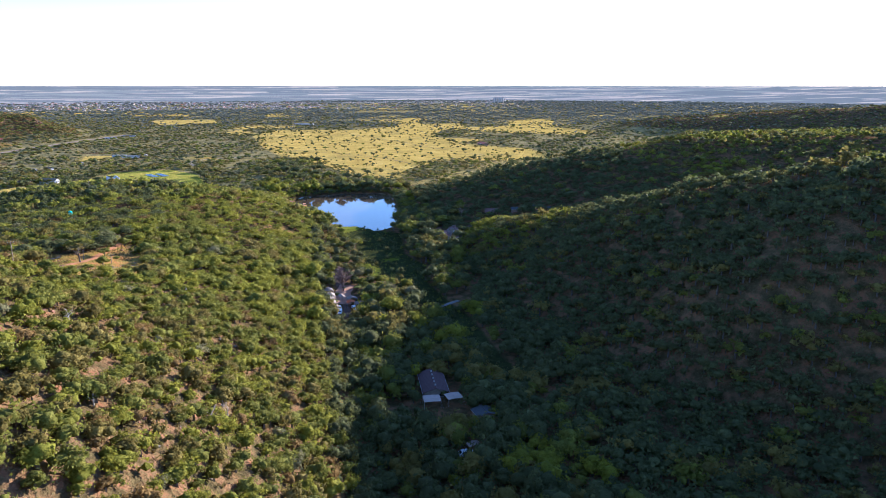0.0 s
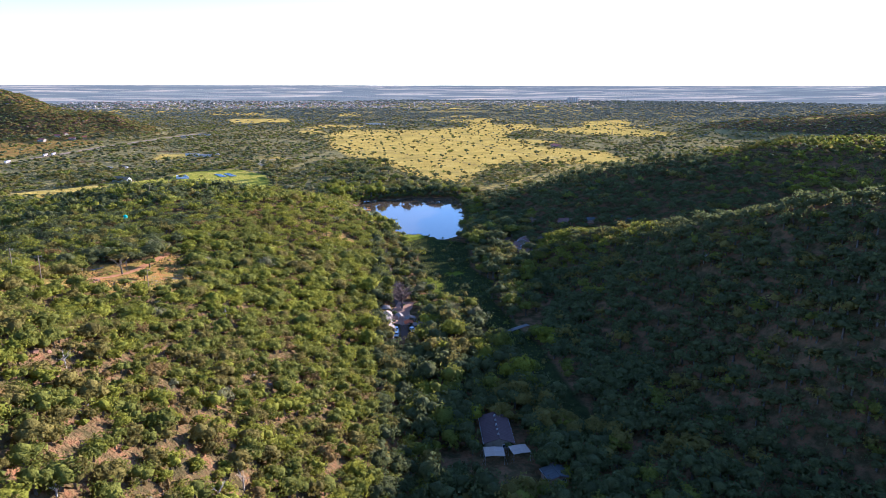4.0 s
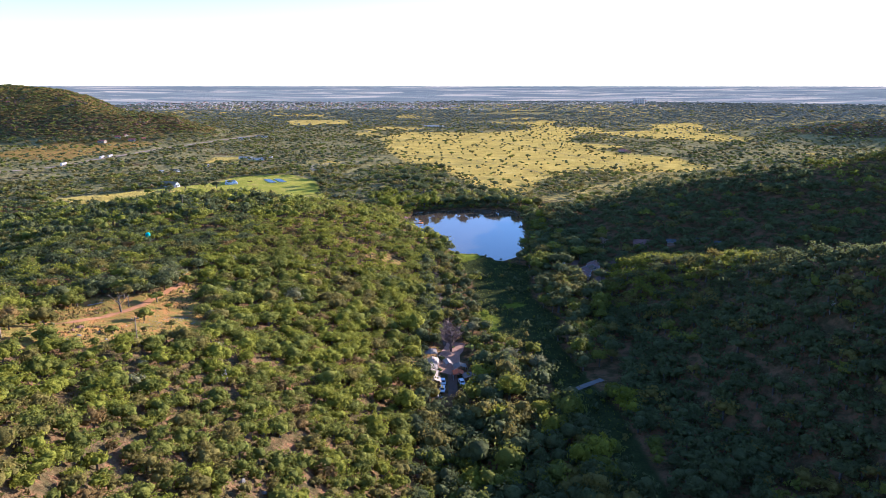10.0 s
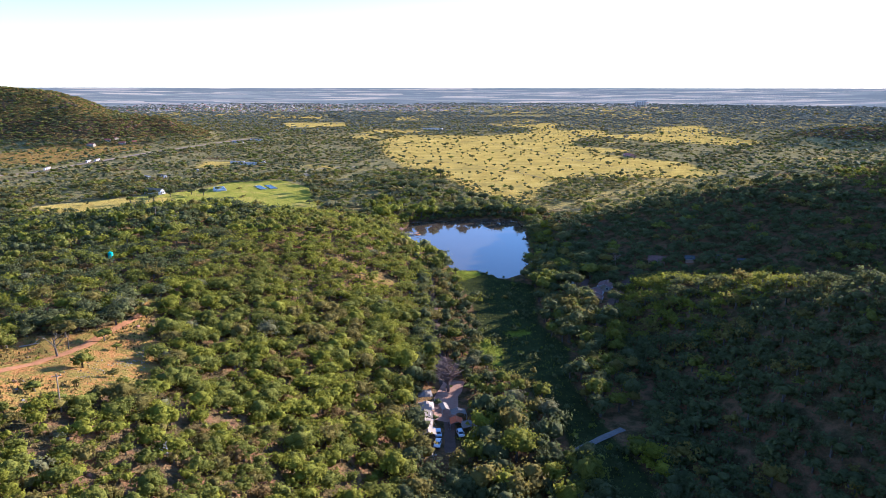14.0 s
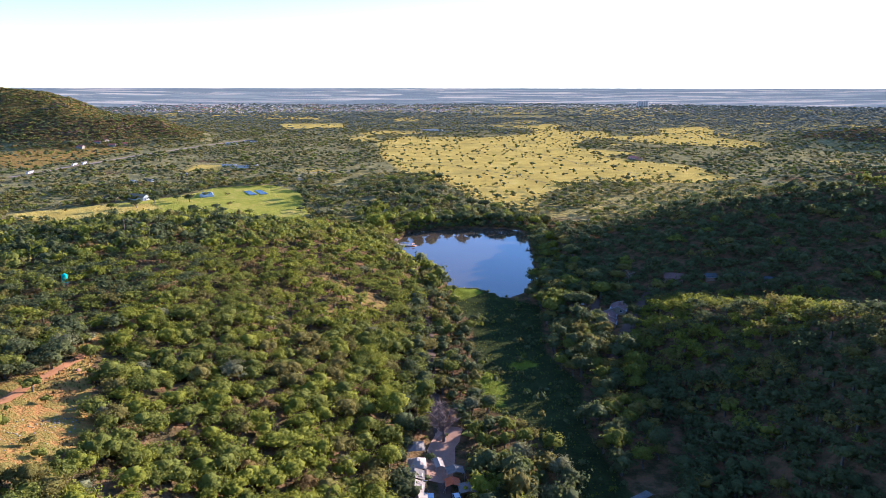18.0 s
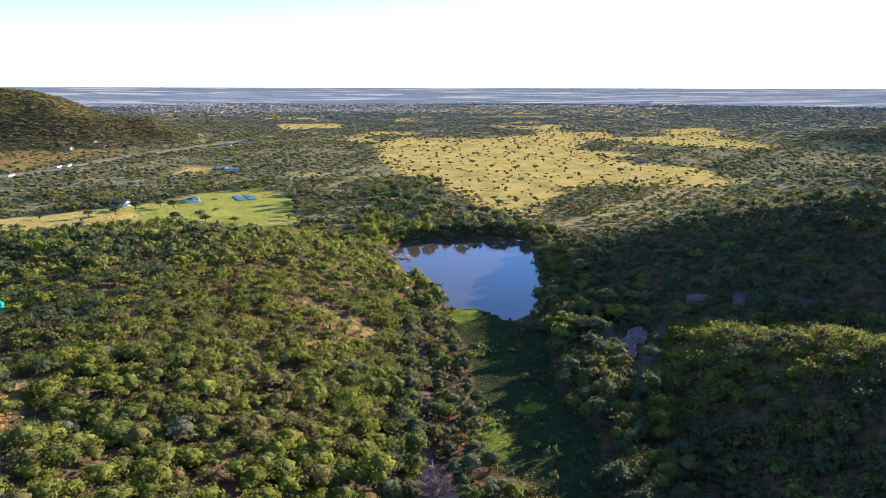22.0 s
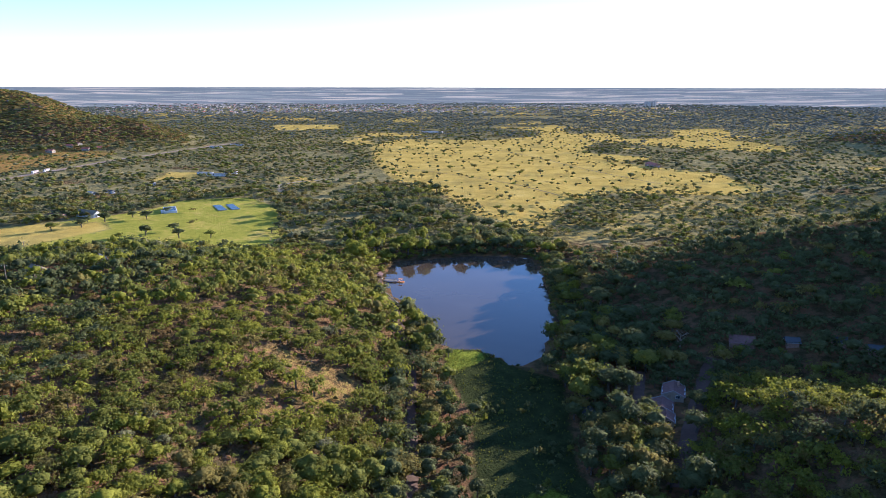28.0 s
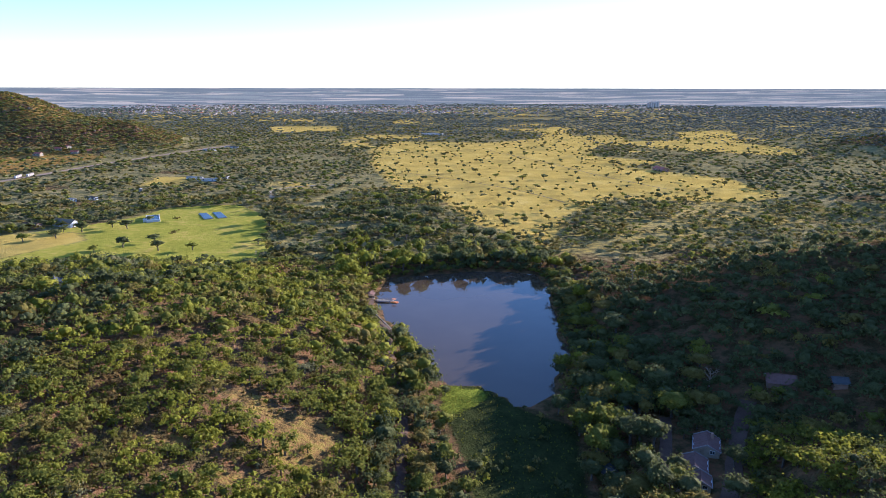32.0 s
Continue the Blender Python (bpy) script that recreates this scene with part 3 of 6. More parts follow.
def stand(name, label, rng, shapes, x, y, gap_size, stems=True, grow=1.0):
    z = height(x, y)
    valley = np.exp(-((x - 14) / 34) ** 2) * (y < 230)
    wide = (0.74 + 1.0 * rng.random(len(x)) ** 1.4) * gap_size * (1 + 0.25 * valley)
    tall = wide * rng.uniform(0.56, 0.84, len(x)) * grow * (1 + 0.35 * valley)
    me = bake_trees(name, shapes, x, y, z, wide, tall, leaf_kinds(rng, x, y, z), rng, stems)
    return tagged(new(name, me), label, "bush", kind="stuff")


def valley_woods(x, y):
    """The wooded valley floor, where the trees stand out one by one."""
    return (x > -8) & (x < 62) & (y > -128) & (y < 60)


def plant_forest():
    rng = np.random.default_rng(11)
    brush = [crown_shape(rng, [1, 1, 1], 270, 0.092, 0.8, 0.68, 15) for _ in range(12)]
    near = [crown_shape(rng, [1, 1, 1, 1], 430, 0.078, 0.75, 0.72, 20) for _ in range(12)]
    mid = [crown_shape(rng, [1, 1], 200, 0.104, 0.75, 0.42, 18) for _ in range(9)]
    valley = [crown_shape(rng, [1, 1, 1], 220, 0.094, 0.75, 0.72, 16) for _ in range(9)]
    dusk = [crown_shape(rng, [1, 1], 84, 0.130, 0.75, 0.56, 14) for _ in range(12)]
    middle = [crown_shape(rng, [0], 30, 0.24, 0.8, 0.50, 10) for _ in range(9)]
    shaded = [crown_shape(rng, [1], 96, 0.132, 0.75, 0.46, 16) for _ in range(9)]
    far = [crown_shape(rng, [0], 10, 0.34, 0.75, 0.66, 5) for _ in range(6)]
    dots = [crown_shape(rng, [0], 4, 0.46, 0.75, 0.8, 3) for _ in range(9)]
    # near bush
    x, y = scatter(rng, -215, 215, -400, 60, 3.95)
    d = path_distance(x, y)
    glade = wobble(x, y, 17, 4.0) > climb(y, ((-330, 0.30), (-220, 0.42), (-140, 0.62), (60, 0.68)))
    thin = 0.05 + 0.62 * glade * (x < -14)
    ok = (d < 205) & seen_land(x, y) & ~valley_woods(x, y) & (rng.random(len(x)) > np.maximum(open_land(x, y), thin))
    steep = (x < -6) & (d < 128) & (y < -190)
    for name, label, side, shape in (
            ("hillside_bush", "dense green and olive bush covering the sunny rocky hillside", (x < -6) & (d < 128) & ~steep, near),
            ("hilltop_bush", "dense green and olive bush farther up the sunny hill", (x < -6) & (d >= 128), mid),
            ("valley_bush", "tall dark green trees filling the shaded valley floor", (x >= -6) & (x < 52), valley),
            ("spur_bush", "green bush on the sunlit end of the ridge", (x >= 52) & (x < 150) & (y > -95), mid),
            ("ridge_bush", "dense dark green bush on the ridge, darkened for its shade", (x >= 52) & ~((x < 150) & (y > -95)), dusk)):
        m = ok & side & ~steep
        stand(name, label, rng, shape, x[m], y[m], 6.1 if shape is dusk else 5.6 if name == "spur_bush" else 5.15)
    x, y = scatter(rng, -140, -4, -400, -190, 3.35)
    d = path_distance(x, y)
    glade = wobble(x, y, 17, 4.0) + 0.5 * wobble(x, y, 7, 5.0) > climb(y, ((-330, 0.62), (-220, 0.60)))
    ok = (x < -6) & (d < 128) & seen_land(x, y) & (rng.random(len(x)) > np.maximum(open_land(x, y), 0.03 + 0.14 * glade))
    stand("slope_brush", "low yellow-green and olive brush on the steep rocky slope", rng, brush, x[ok], y[ok], 4.1)
    x, y = scatter(rng, -240, 240, -470, -60, 5.2)
    ok = ~seen_land(x, y) & (rng.random(len(x)) > np.maximum(open_land(x, y), 0.12))
    stand("start_bush", "bush on the slopes round the start of the valley", rng, middle, x[ok], y[ok], 5.6, False)
    # low shrubs between the trees
    low = [crown_shape(rng, [0], 18, 0.26, 0.75, 0.7, 6) for _ in range(6)]
    x, y = scatter(rng, -190, 120, -380, 60, 3.7)
    d = path_distance(x, y)
    ok = (d < 190) & seen_land(x, y) & ((x < 40) | (y > -110)) & (rng.random(len(x)) > np.maximum(open_land(x, y), 0.25))
    stand("undergrowth", "low green and brown shrubs between the trees", rng, low, x[ok], y[ok], 1.9, False)
    x, y = scatter(rng, -4, 50, -226, 44, 2.6)
    ok = inside(x, y, MARSH) & (wobble(x, y, 15, 6.0) + rng.normal(size=len(x)) * 0.5 > climb(x, ((4, 1.2), (14, 0.85), (24, 0.45)))) & (along(x, y, [(24, -152), (31, -148), (38, -141), (46, -136)]) > 4)
    stand("marsh_scrub", "low dark scrub scattered over the marshy meadow", rng, low, x[ok], y[ok], 1.9, False)
    x, y = scatter(rng, -48, 68, 15, 202, 2.2)
    d = rim(x, y, LAKE)
    ok = ~inside(x, y, LAKE) & (d > 0.2) & (d < 5) & (rng.random(len(x)) < 0.8) & (np.hypot(x + 31, y - 134) > 8) & (((x > 40) & (y > 60)) | (y > 140))
    stand("shore_scrub", "low green scrub hanging over the lake's edge", rng, low, x[ok], y[ok], 2.6, False)
    x, y = scatter(rng, -420, 420, -420, 260, 5.2)
    d = path_distance(x, y)
    ok = (d >= 205) & (d < 335) & seen_land(x, y) & (rng.random(len(x)) > np.maximum(open_land(x, y), 0.02 + 0.25 * (wobble(x, y, 21, 7.0) > 0.6) * (x < 20)))
    stand("lakeside_bush", "green and olive bush on the slopes round the lake", rng, shaded, x[ok], y[ok], 6.6, False)
    x, y = scatter(rng, -620, 760, -420, 700, 5.1)
    d = path_distance(x, y)
    flat = height(x, y) < 13
    clump = wobble(x, y, 42, 3.0) + 0.7 * wobble(x, y, 17, 7.0)
    gaps = np.where(flat, np.clip(np.where(x < 0, 0.12, 0.38) - 0.6 * clump, 0.02, 0.85), 0.05)
    ok = (d >= 335) & (d < 640) & seen_land(x, y) & (rng.random(len(x)) > np.maximum(open_land(x, y), gaps))
    m = ok & (x < 20)
    stand("plain_bush", "bushveld trees and shrubs across the plain and hill", rng, middle, x[m], y[m], np.where(flat[m], np.where(x[m] < 0, 6.0, 5.2) * np.clip(1 + 0.35 * clump[m], 0.7, 1.35), 5.5), False, np.where(height(x[m], y[m]) < 13, 0.8, 1.0))
    m = ok & (x >= 20)
    stand("far_ridge_bush", "bushveld trees over the spurs and hollows", rng, middle, x[m], y[m], np.where(flat[m], np.where(x[m] < 0, 6.0, 5.2) * np.clip(1 + 0.35 * clump[m], 0.7, 1.35), 5.5), False, np.where(height(x[m], y[m]) < 13, 0.8, 1.0))
    x, y = scatter(rng, -1300, 1700, 0, 1750, 7.6)
    d = path_distance(x, y)
    patch = wobble(x, y, 90, 9.0)
    clump = wobble(x, y, 55, 5.0) + 0.7 * wobble(x, y, 23, 8.0)
    gaps = np.where(height(x, y) < 11, np.where(patch > np.where(x > 250, 0.75, 0.35), 0.74, np.clip(np.where((x > 300) & (y > 600), 0.46, 0.22) - 0.7 * clump, 0.02, 0.85)), 0.05)
    ok = (d >= 640) & (d < 1900) & seen_land(x, y) & (far_hill(x, y) <= 3) & (rng.random(len(x)) > np.maximum(open_land(x, y), gaps))
    stand("distant_woodland", "distant belt of dark bushveld woodland, partly greyed for haze", rng, dots, x[ok], y[ok], 6.2, False, 0.66)
    x, y = scatter(rng, -1050, -400, 720, 1120, 5.4)
    ok = (far_hill(x, y) > 3) & seen_land(x, y) & (rng.random(len(x)) > 0.10 + 0.4 * (wobble(x, y, 30, 3.0) > 0.5)) & (along(x, y, ROAD) > 16)
    stand("far_hill_bush", "dark bush covering the far rocky hill", rng, far, x[ok], y[ok], 6.6, False, 0.75)
    x, y = scatter(rng, -2600, 3200, 1300, 3700, 15.0)
    d = path_distance(x, y)
    patch = wobble(x * 0.28, y, 200, 12.0) + 0.5 * wobble(x * 0.3, y, 80, 13.0)
    ok = (d >= 1880) & (d < 3300) & seen_land(x, y) & (rng.random(len(x)) > np.where(patch > 0.25 + 0.5 * (x > 350), 0.96, np.where((y > 2050) & (y < 2950) & (np.abs(x + 100) < 1000), 0.75, 0.30)))
    stand("horizon_woodland", "far woodland belts between farm fields, greyed for haze", rng, dots, x[ok], y[ok], 12.0, False, 0.5)


plant_forest()


# ---- tools for things ----
def thing(name, label, category, m, group=""):
    """An Empty at a thing's base, to which its parts are added."""
    ob = tagged(new(name), label, category, group)
    ob.empty_display_size = 0.5
    ob.matrix_basis = m
    return ob


def part(name, bm, material, parent, label=""):
    """One bmesh as one mesh object under a thing or a part."""
    me = bpy.data.meshes.new(name)
    bm.to_mesh(me)
    bm.free()
    me.materials.append(material)
    ob = new(name, me)
    ob.parent = parent
    if label:
        ob["label"] = label
    return ob


def box(sx, sy, sz, at=(0, 0, 0), bevel=0.0, bm=None, rz=0.0):
    """A box standing on at, its edges rounded by bevel."""
    bm = bm or bmesh.new()
    m = Matrix.Translation(at) @ Matrix.Rotation(radians(rz), 4, "Z") @ Matrix.Translation((0, 0, sz / 2)) @ Matrix.Diagonal((sx, sy, sz, 1))
    made = bmesh.ops.create_cube(bm, size=1.0, matrix=m)
    if bevel:
        edges = list({e for v in made["verts"] for e in v.link_edges})
        bmesh.ops.bevel(bm, geom=edges, offset=bevel, segments=1, affect="EDGES")
    return bm


def tube(r1, r2, a, b, sides=8, bm=None):
    """A tapered round bar from a to b."""
    bm = bm or bmesh.new()
    a, b = Vector(a), Vector(b)
    m = Matrix.Translation((a + b) / 2) @ (b - a).to_track_quat("Z", "Y").to_matrix().to_4x4()
    bmesh.ops.create_cone(bm, cap_ends=True, segments=sides, radius1=r1, radius2=r2, depth=(b - a).length, matrix=m)
    return bm


def sheet(points, thick, bm=None):
    """A flat panel through its corner points, with a thickness downwards along its normal."""
    bm = bm or bmesh.new()
    pts = [Vector(p) for p in points]
    n = (pts[1] - pts[0]).cross(pts[2] - pts[0]).normalized() * thick
    top = [bm.verts.new(p) for p in pts]
    low = [bm.verts.new(p - n) for p in pts]
    bm.faces.new(top)
    bm.faces.new(low[::-1])
    k = len(pts)
    for i in range(k):
        bm.faces.new((top[i], low[i], low[(i + 1) % k], top[(i + 1) % k]))
    return bm


def plain(name, colour, rough=0.7, spec=0.3, metal=0.0, spread=0.18, size=1.2):
    """A painted or weathered surface with stains at two sizes."""
    k = Nodes(name, rough, spec)
    k.b.inputs["Metallic"].default_value = metal
    low = tuple(c * (1 - spread * 1.6) for c in colour)
    high = tuple(min(1.0, c * (1 + spread)) for c in colour)
    f = k.math("ADD", k.math("MULTIPLY", k.noise(size, 4.0, 0.6), 0.6), k.math("MULTIPLY", k.noise(size * 9, 3.0), 0.4))
    k.colour(k.ramp(f, ((0.32, low), (0.5, colour), (0.72, high))))
    k.bump(k.noise(size * 14, 3.0), 0.25, 0.02)
    return k.m


ROOF_RUST = plain("roof_red_brown", (0.160, 0.088, 0.070), 0.85, 0.1)
ROOF_PLUM = plain("roof_faded_plum", (0.092, 0.055, 0.050), 0.85, 0.1)
ROOF_GREY = plain("roof_grey_sheet", (0.082, 0.082, 0.080), 0.8, 0.12, 0.0)
ROOF_PALE = plain("roof_pale_sheet", (0.36, 0.325, 0.28), 0.8, 0.1)
ROOF_TILE = plain("roof_red_tile", (0.36, 0.115, 0.065), 0.7)
THATCH = plain("thatch", (0.210, 0.165, 0.105), 0.95, 0.1, 0.0, 0.3, 2.0)
WALL_CREAM = plain("wall_cream", (0.27, 0.215, 0.150), 0.85)
WALL_WHITE = plain("wall_white", (0.60, 0.58, 0.55), 0.8, 0.3, 0.0, 0.08)
TOWN_WALL = plain("town_plaster", (0.52, 0.44, 0.36), 0.85, 0.2, 0.0, 0.1)
PARAPET = plain("parapet_white", (0.25, 0.205, 0.180), 0.85, 0.2, 0.0, 0.15)
WALL_BRICK = plain("wall_brown", (0.30, 0.185, 0.125), 0.9)
CANVAS_WHITE = plain("canvas_white", (0.33, 0.25, 0.195), 0.8, 0.2, 0.0, 0.1)
CANVAS_GREY = plain("canvas_grey", (0.200, 0.158, 0.128), 0.85, 0.2)
CANVAS_ORANGE = plain("canvas_orange", (0.50, 0.12, 0.04), 0.8, 0.2)
CANVAS_BLUE = plain("canvas_blue", (0.030, 0.075, 0.42), 0.6, 0.3)
CANVAS_TAN = plain("canvas_tan", (0.42, 0.34, 0.24), 0.85, 0.2)
WOOD = plain("weathered_wood", (0.25, 0.185, 0.125), 0.85, 0.2, 0.0, 0.3)
WOOD_PALE = plain("bleached_wood", (0.30, 0.25, 0.20), 0.85, 0.2, 0.0, 0.25)
WOOD_WHITE = plain("bare_white_wood", (0.40, 0.345, 0.28), 0.85, 0.2, 0.0, 0.2)
STEEL = plain("galvanised_steel", (0.42, 0.43, 0.44), 0.4, 0.5, 0.7)
CONCRETE = plain("concrete", (0.26, 0.235, 0.205), 0.9, 0.2, 0.0, 0.2, 0.6)
PAINT_WHITE = plain("car_white", (0.62, 0.62, 0.62), 0.25, 0.5, 0.0, 0.04)
PAINT_SILVER = plain("car_silver", (0.45, 0.46, 0.48), 0.3, 0.5, 0.5, 0.06)
PAINT_ORANGE = plain("boat_orange", (0.75, 0.26, 0.035), 0.4, 0.4, 0.0, 0.08)
RUBBER = plain("rubber", (0.025, 0.025, 0.026), 0.8, 0.2)
DIRT = plain("lane_dirt", (0.118, 0.074, 0.052), 0.95, 0.1, 0.0, 0.22, 0.35)
GRAVEL = plain("gravel_track", (0.165, 0.148, 0.126), 0.95, 0.1, 0.0, 0.25, 0.5)
PAVING = plain("red_paving", (0.36, 0.195, 0.125), 0.9, 0.2, 0.0, 0.2, 0.5)
ROCK = plain("red_rock", (0.230, 0.115, 0.072), 0.95, 0.15, 0.0, 0.35, 0.7)
ROCK_GREY = plain("grey_stone", (0.170, 0.145, 0.120), 0.95, 0.15, 0.0, 0.3, 0.9)
DRY_GRASS = leaf_material("dry_grass", (0.10, 0.070, 0.024), (0.17, 0.120, 0.040), (0.25, 0.185, 0.065), 0.3)
REED = leaf_material("reed_green", (0.085, 0.094, 0.014), (0.175, 0.182, 0.022), (0.300, 0.292, 0.036), 0.4)


def glass_material():
    k = Nodes("window_glass", 0.08, 0.6)
    k.colour(k.ramp(k.noise(0.7), ((0.3, (0.020, 0.024, 0.028)), (0.7, (0.045, 0.050, 0.055)))))
    return k.m


GLASS = glass_material()


def pond_material():
    k = Nodes("pond_water", 0.25, 0.2)
    k.b.inputs["IOR"].default_value = 1.33
    k.colour(k.ramp(k.noise(0.2), ((0.3, (0.022, 0.036, 0.052)), (0.7, (0.034, 0.054, 0.074)))))
    k.bump(k.noise(1.5), 0.04, 0.04)
    return k.m


POND = pond_material()


def ground_z(x, y):
    return float(height(np.array([x], float), np.array([y], float))[0])


def spot(x, y, rz=0.0, up=0.0):
    return pose(x, y, ground_z(x, y) + up, 0, 0, rz)


# ---- ways ----
def strip(name, label, line, wide, material, lift, seed):
    """A way laid over the ground along a line, with a ragged edge."""
    pts = []
    for (ax, ay), (bx, by) in zip(line[:-1], line[1:]):
        n = max(2, int(math.hypot(bx - ax, by - ay) / 3.0))
        pts += [(ax + (bx - ax) * i / n, ay + (by - ay) * i / n) for i in range(n)]
    pts = np.array(pts + [line[-1]], float)
    for _ in range(4):
        pts[1:-1] = (pts[:-2] + 2 * pts[1:-1] + pts[2:]) / 4
    d = np.gradient(pts, axis=0)
    d /= np.linalg.norm(d, axis=1, keepdims=True)
    side = np.stack([d[:, 1], -d[:, 0]], 1)
    rng = np.random.default_rng(seed)
    rows = []
    for f in (-0.5, -0.25, 0, 0.25, 0.5):
        w = f * wide * (1 + (rng.uniform(-0.14, 0.14, len(pts)) if abs(f) == 0.5 else 0))
        p = pts + side * np.reshape(w, (-1, 1))
        rows.append(np.column_stack([p, height(p[:, 0], p[:, 1]) + lift - (0.06 if abs(f) == 0.5 else 0)]))
    v = np.stack(rows, 1).reshape(-1, 3)
    i = (np.arange(len(pts) - 1)[:, None] * 5 + np.arange(4)[None]).ravel()
    me = blank(name, v, np.stack([i, i + 1, i + 6, i + 5], 1), [material], smooth=True)
    return tagged(new(name, me), label, "road", kind="structure")


strip("lane", "red-brown dirt lane through the wooded valley", LANE, 3.0, DIRT, 0.22, 1)
strip("hill_track", "red earth track across the grassy clearing", [(-122, -186), (-109.6, -170.7), (-106.5, -158), (-104.4, -148), (-102.8, -133.5), (-101.5, -118), (-101.7, -98), (-101.7, -74), (-101, -60)], 2.4, plain("red_earth", (0.34, 0.150, 0.062), 0.95, 0.1, 0.0, 0.25, 0.4), 0.16, 21)
strip("campground_paving", "reddish paved yard between the camp stands", [(-2.5, -103), (-4.5, -110), (-6.2, -118), (-6.0, -132)], 7.4, PAVING, 0.26, 2)
strip("lawn_patch", "small yellow-green lawn beside the paved yard", [(1.4, -108.5), (4.6, -103.0)], 3.6, plain("lawn_grass", (0.20, 0.21, 0.035), 0.95, 0.1, 0.0, 0.25, 0.8), 0.3, 22)
strip("gravel_track", "pale gravel track crossing the shaded valley floor", [(24, -152), (31, -148), (38, -141), (46, -136)], 2.3, GRAVEL, 0.28, 3)
strip("yard_road", "worn dirt drive beside the lodge", YARD_ROAD, 3.2, DIRT, 0.25, 4)
strip("lodge_drive", "reddish dirt drive behind the lodge", LODGE_DRIVE, 4.4, DIRT, 0.25, 5)
strip("main_road", "pale brown main road along the foot of the far hill", ROAD, 8.5, plain("road_surface", (0.30, 0.200, 0.120), 0.9, 0.2, 0.0, 0.12, 0.05), 0.35, 6)
strip("field_track", "faint earth track through the straw grass", [(-40, 600), (20, 540), (75, 470), (105, 405)], 1.5, plain("track_earth", (0.17, 0.125, 0.05), 0.95), 0.2, 7)
strip("field_track", "faint earth track through the straw grass", [(60, 900), (130, 720), (180, 560), (220, 480)], 1.5, plain("track_earth", (0.17, 0.125, 0.05), 0.95), 0.2, 8)
strip("farm_track", "pale earth track past the lawn", [(-150, 425), (-162, 465), (-152, 490), (-128, 505), (-90, 520)], 4.5, plain("pale_earth", (0.26, 0.205, 0.125), 0.95), 0.2, 9)


# ---- houses ----
def corrugated(p, across, down, ribs, thick=0.06, wave=0.05):
    """A ribbed roof sheet from corner p, along across and down."""
    bm = bmesh.new()
    p, across, down = Vector(p), Vector(across), Vector(down)
    n = across.cross(down).normalized()
    if n.z < 0:
        n = -n
    rows = []
    for i in range(ribs * 2 + 1):
        a = p + across * (i / (ribs * 2)) + n * (wave if i % 2 else 0)
        rows.append([bm.verts.new(a), bm.verts.new(a + down), bm.verts.new(a - n * thick), bm.verts.new(a + down - n * thick)])
    for a, b in zip(rows[:-1], rows[1:]):
        bm.faces.new((a[0], b[0], b[1], a[1]))
        bm.faces.new((a[2], a[3], b[3], b[2]))
        bm.faces.new((a[0], a[2], b[2], b[0]))
        bm.faces.new((a[1], b[1], b[3], a[3]))
    for r in (rows[0], rows[-1]):
        bm.faces.new((r[0], r[1], r[3], r[2]))
    bmesh.ops.recalc_face_normals(bm, faces=bm.faces)
    return bm


def window_part(parent, at, w, h, rz):
    """A window with frame, sill and pane, on a wall that faces -y before the turn."""
    m = Matrix.Translation(at) @ Matrix.Rotation(radians(rz), 4, "Z")
    bm = bmesh.new()
    t = 0.08
    for sx, sz, px, pz in ((w, t, 0, 0), (w, t, 0, h - t), (t, h - 2 * t, -w / 2 + t / 2, t), (t, h - 2 * t, w / 2 - t / 2, t), (t * 0.7, h - 2 * t, 0, t)):
        box(sx, 0.10, sz, (px, -0.06, pz), 0, bm)
    bm.transform(m)
    win = part("window", bm, WALL_WHITE, parent, "white-framed window")
    pane = box(w - 2 * t, 0.03, h - 2 * t, (0, -0.035, t))
    pane.transform(m)
    part("pane", pane, GLASS, win)
    sill = box(w + 0.2, 0.2, 0.07, (0, -0.1, -0.08), 0.01)
    sill.transform(m)
    part("sill", sill, CONCRETE, win)


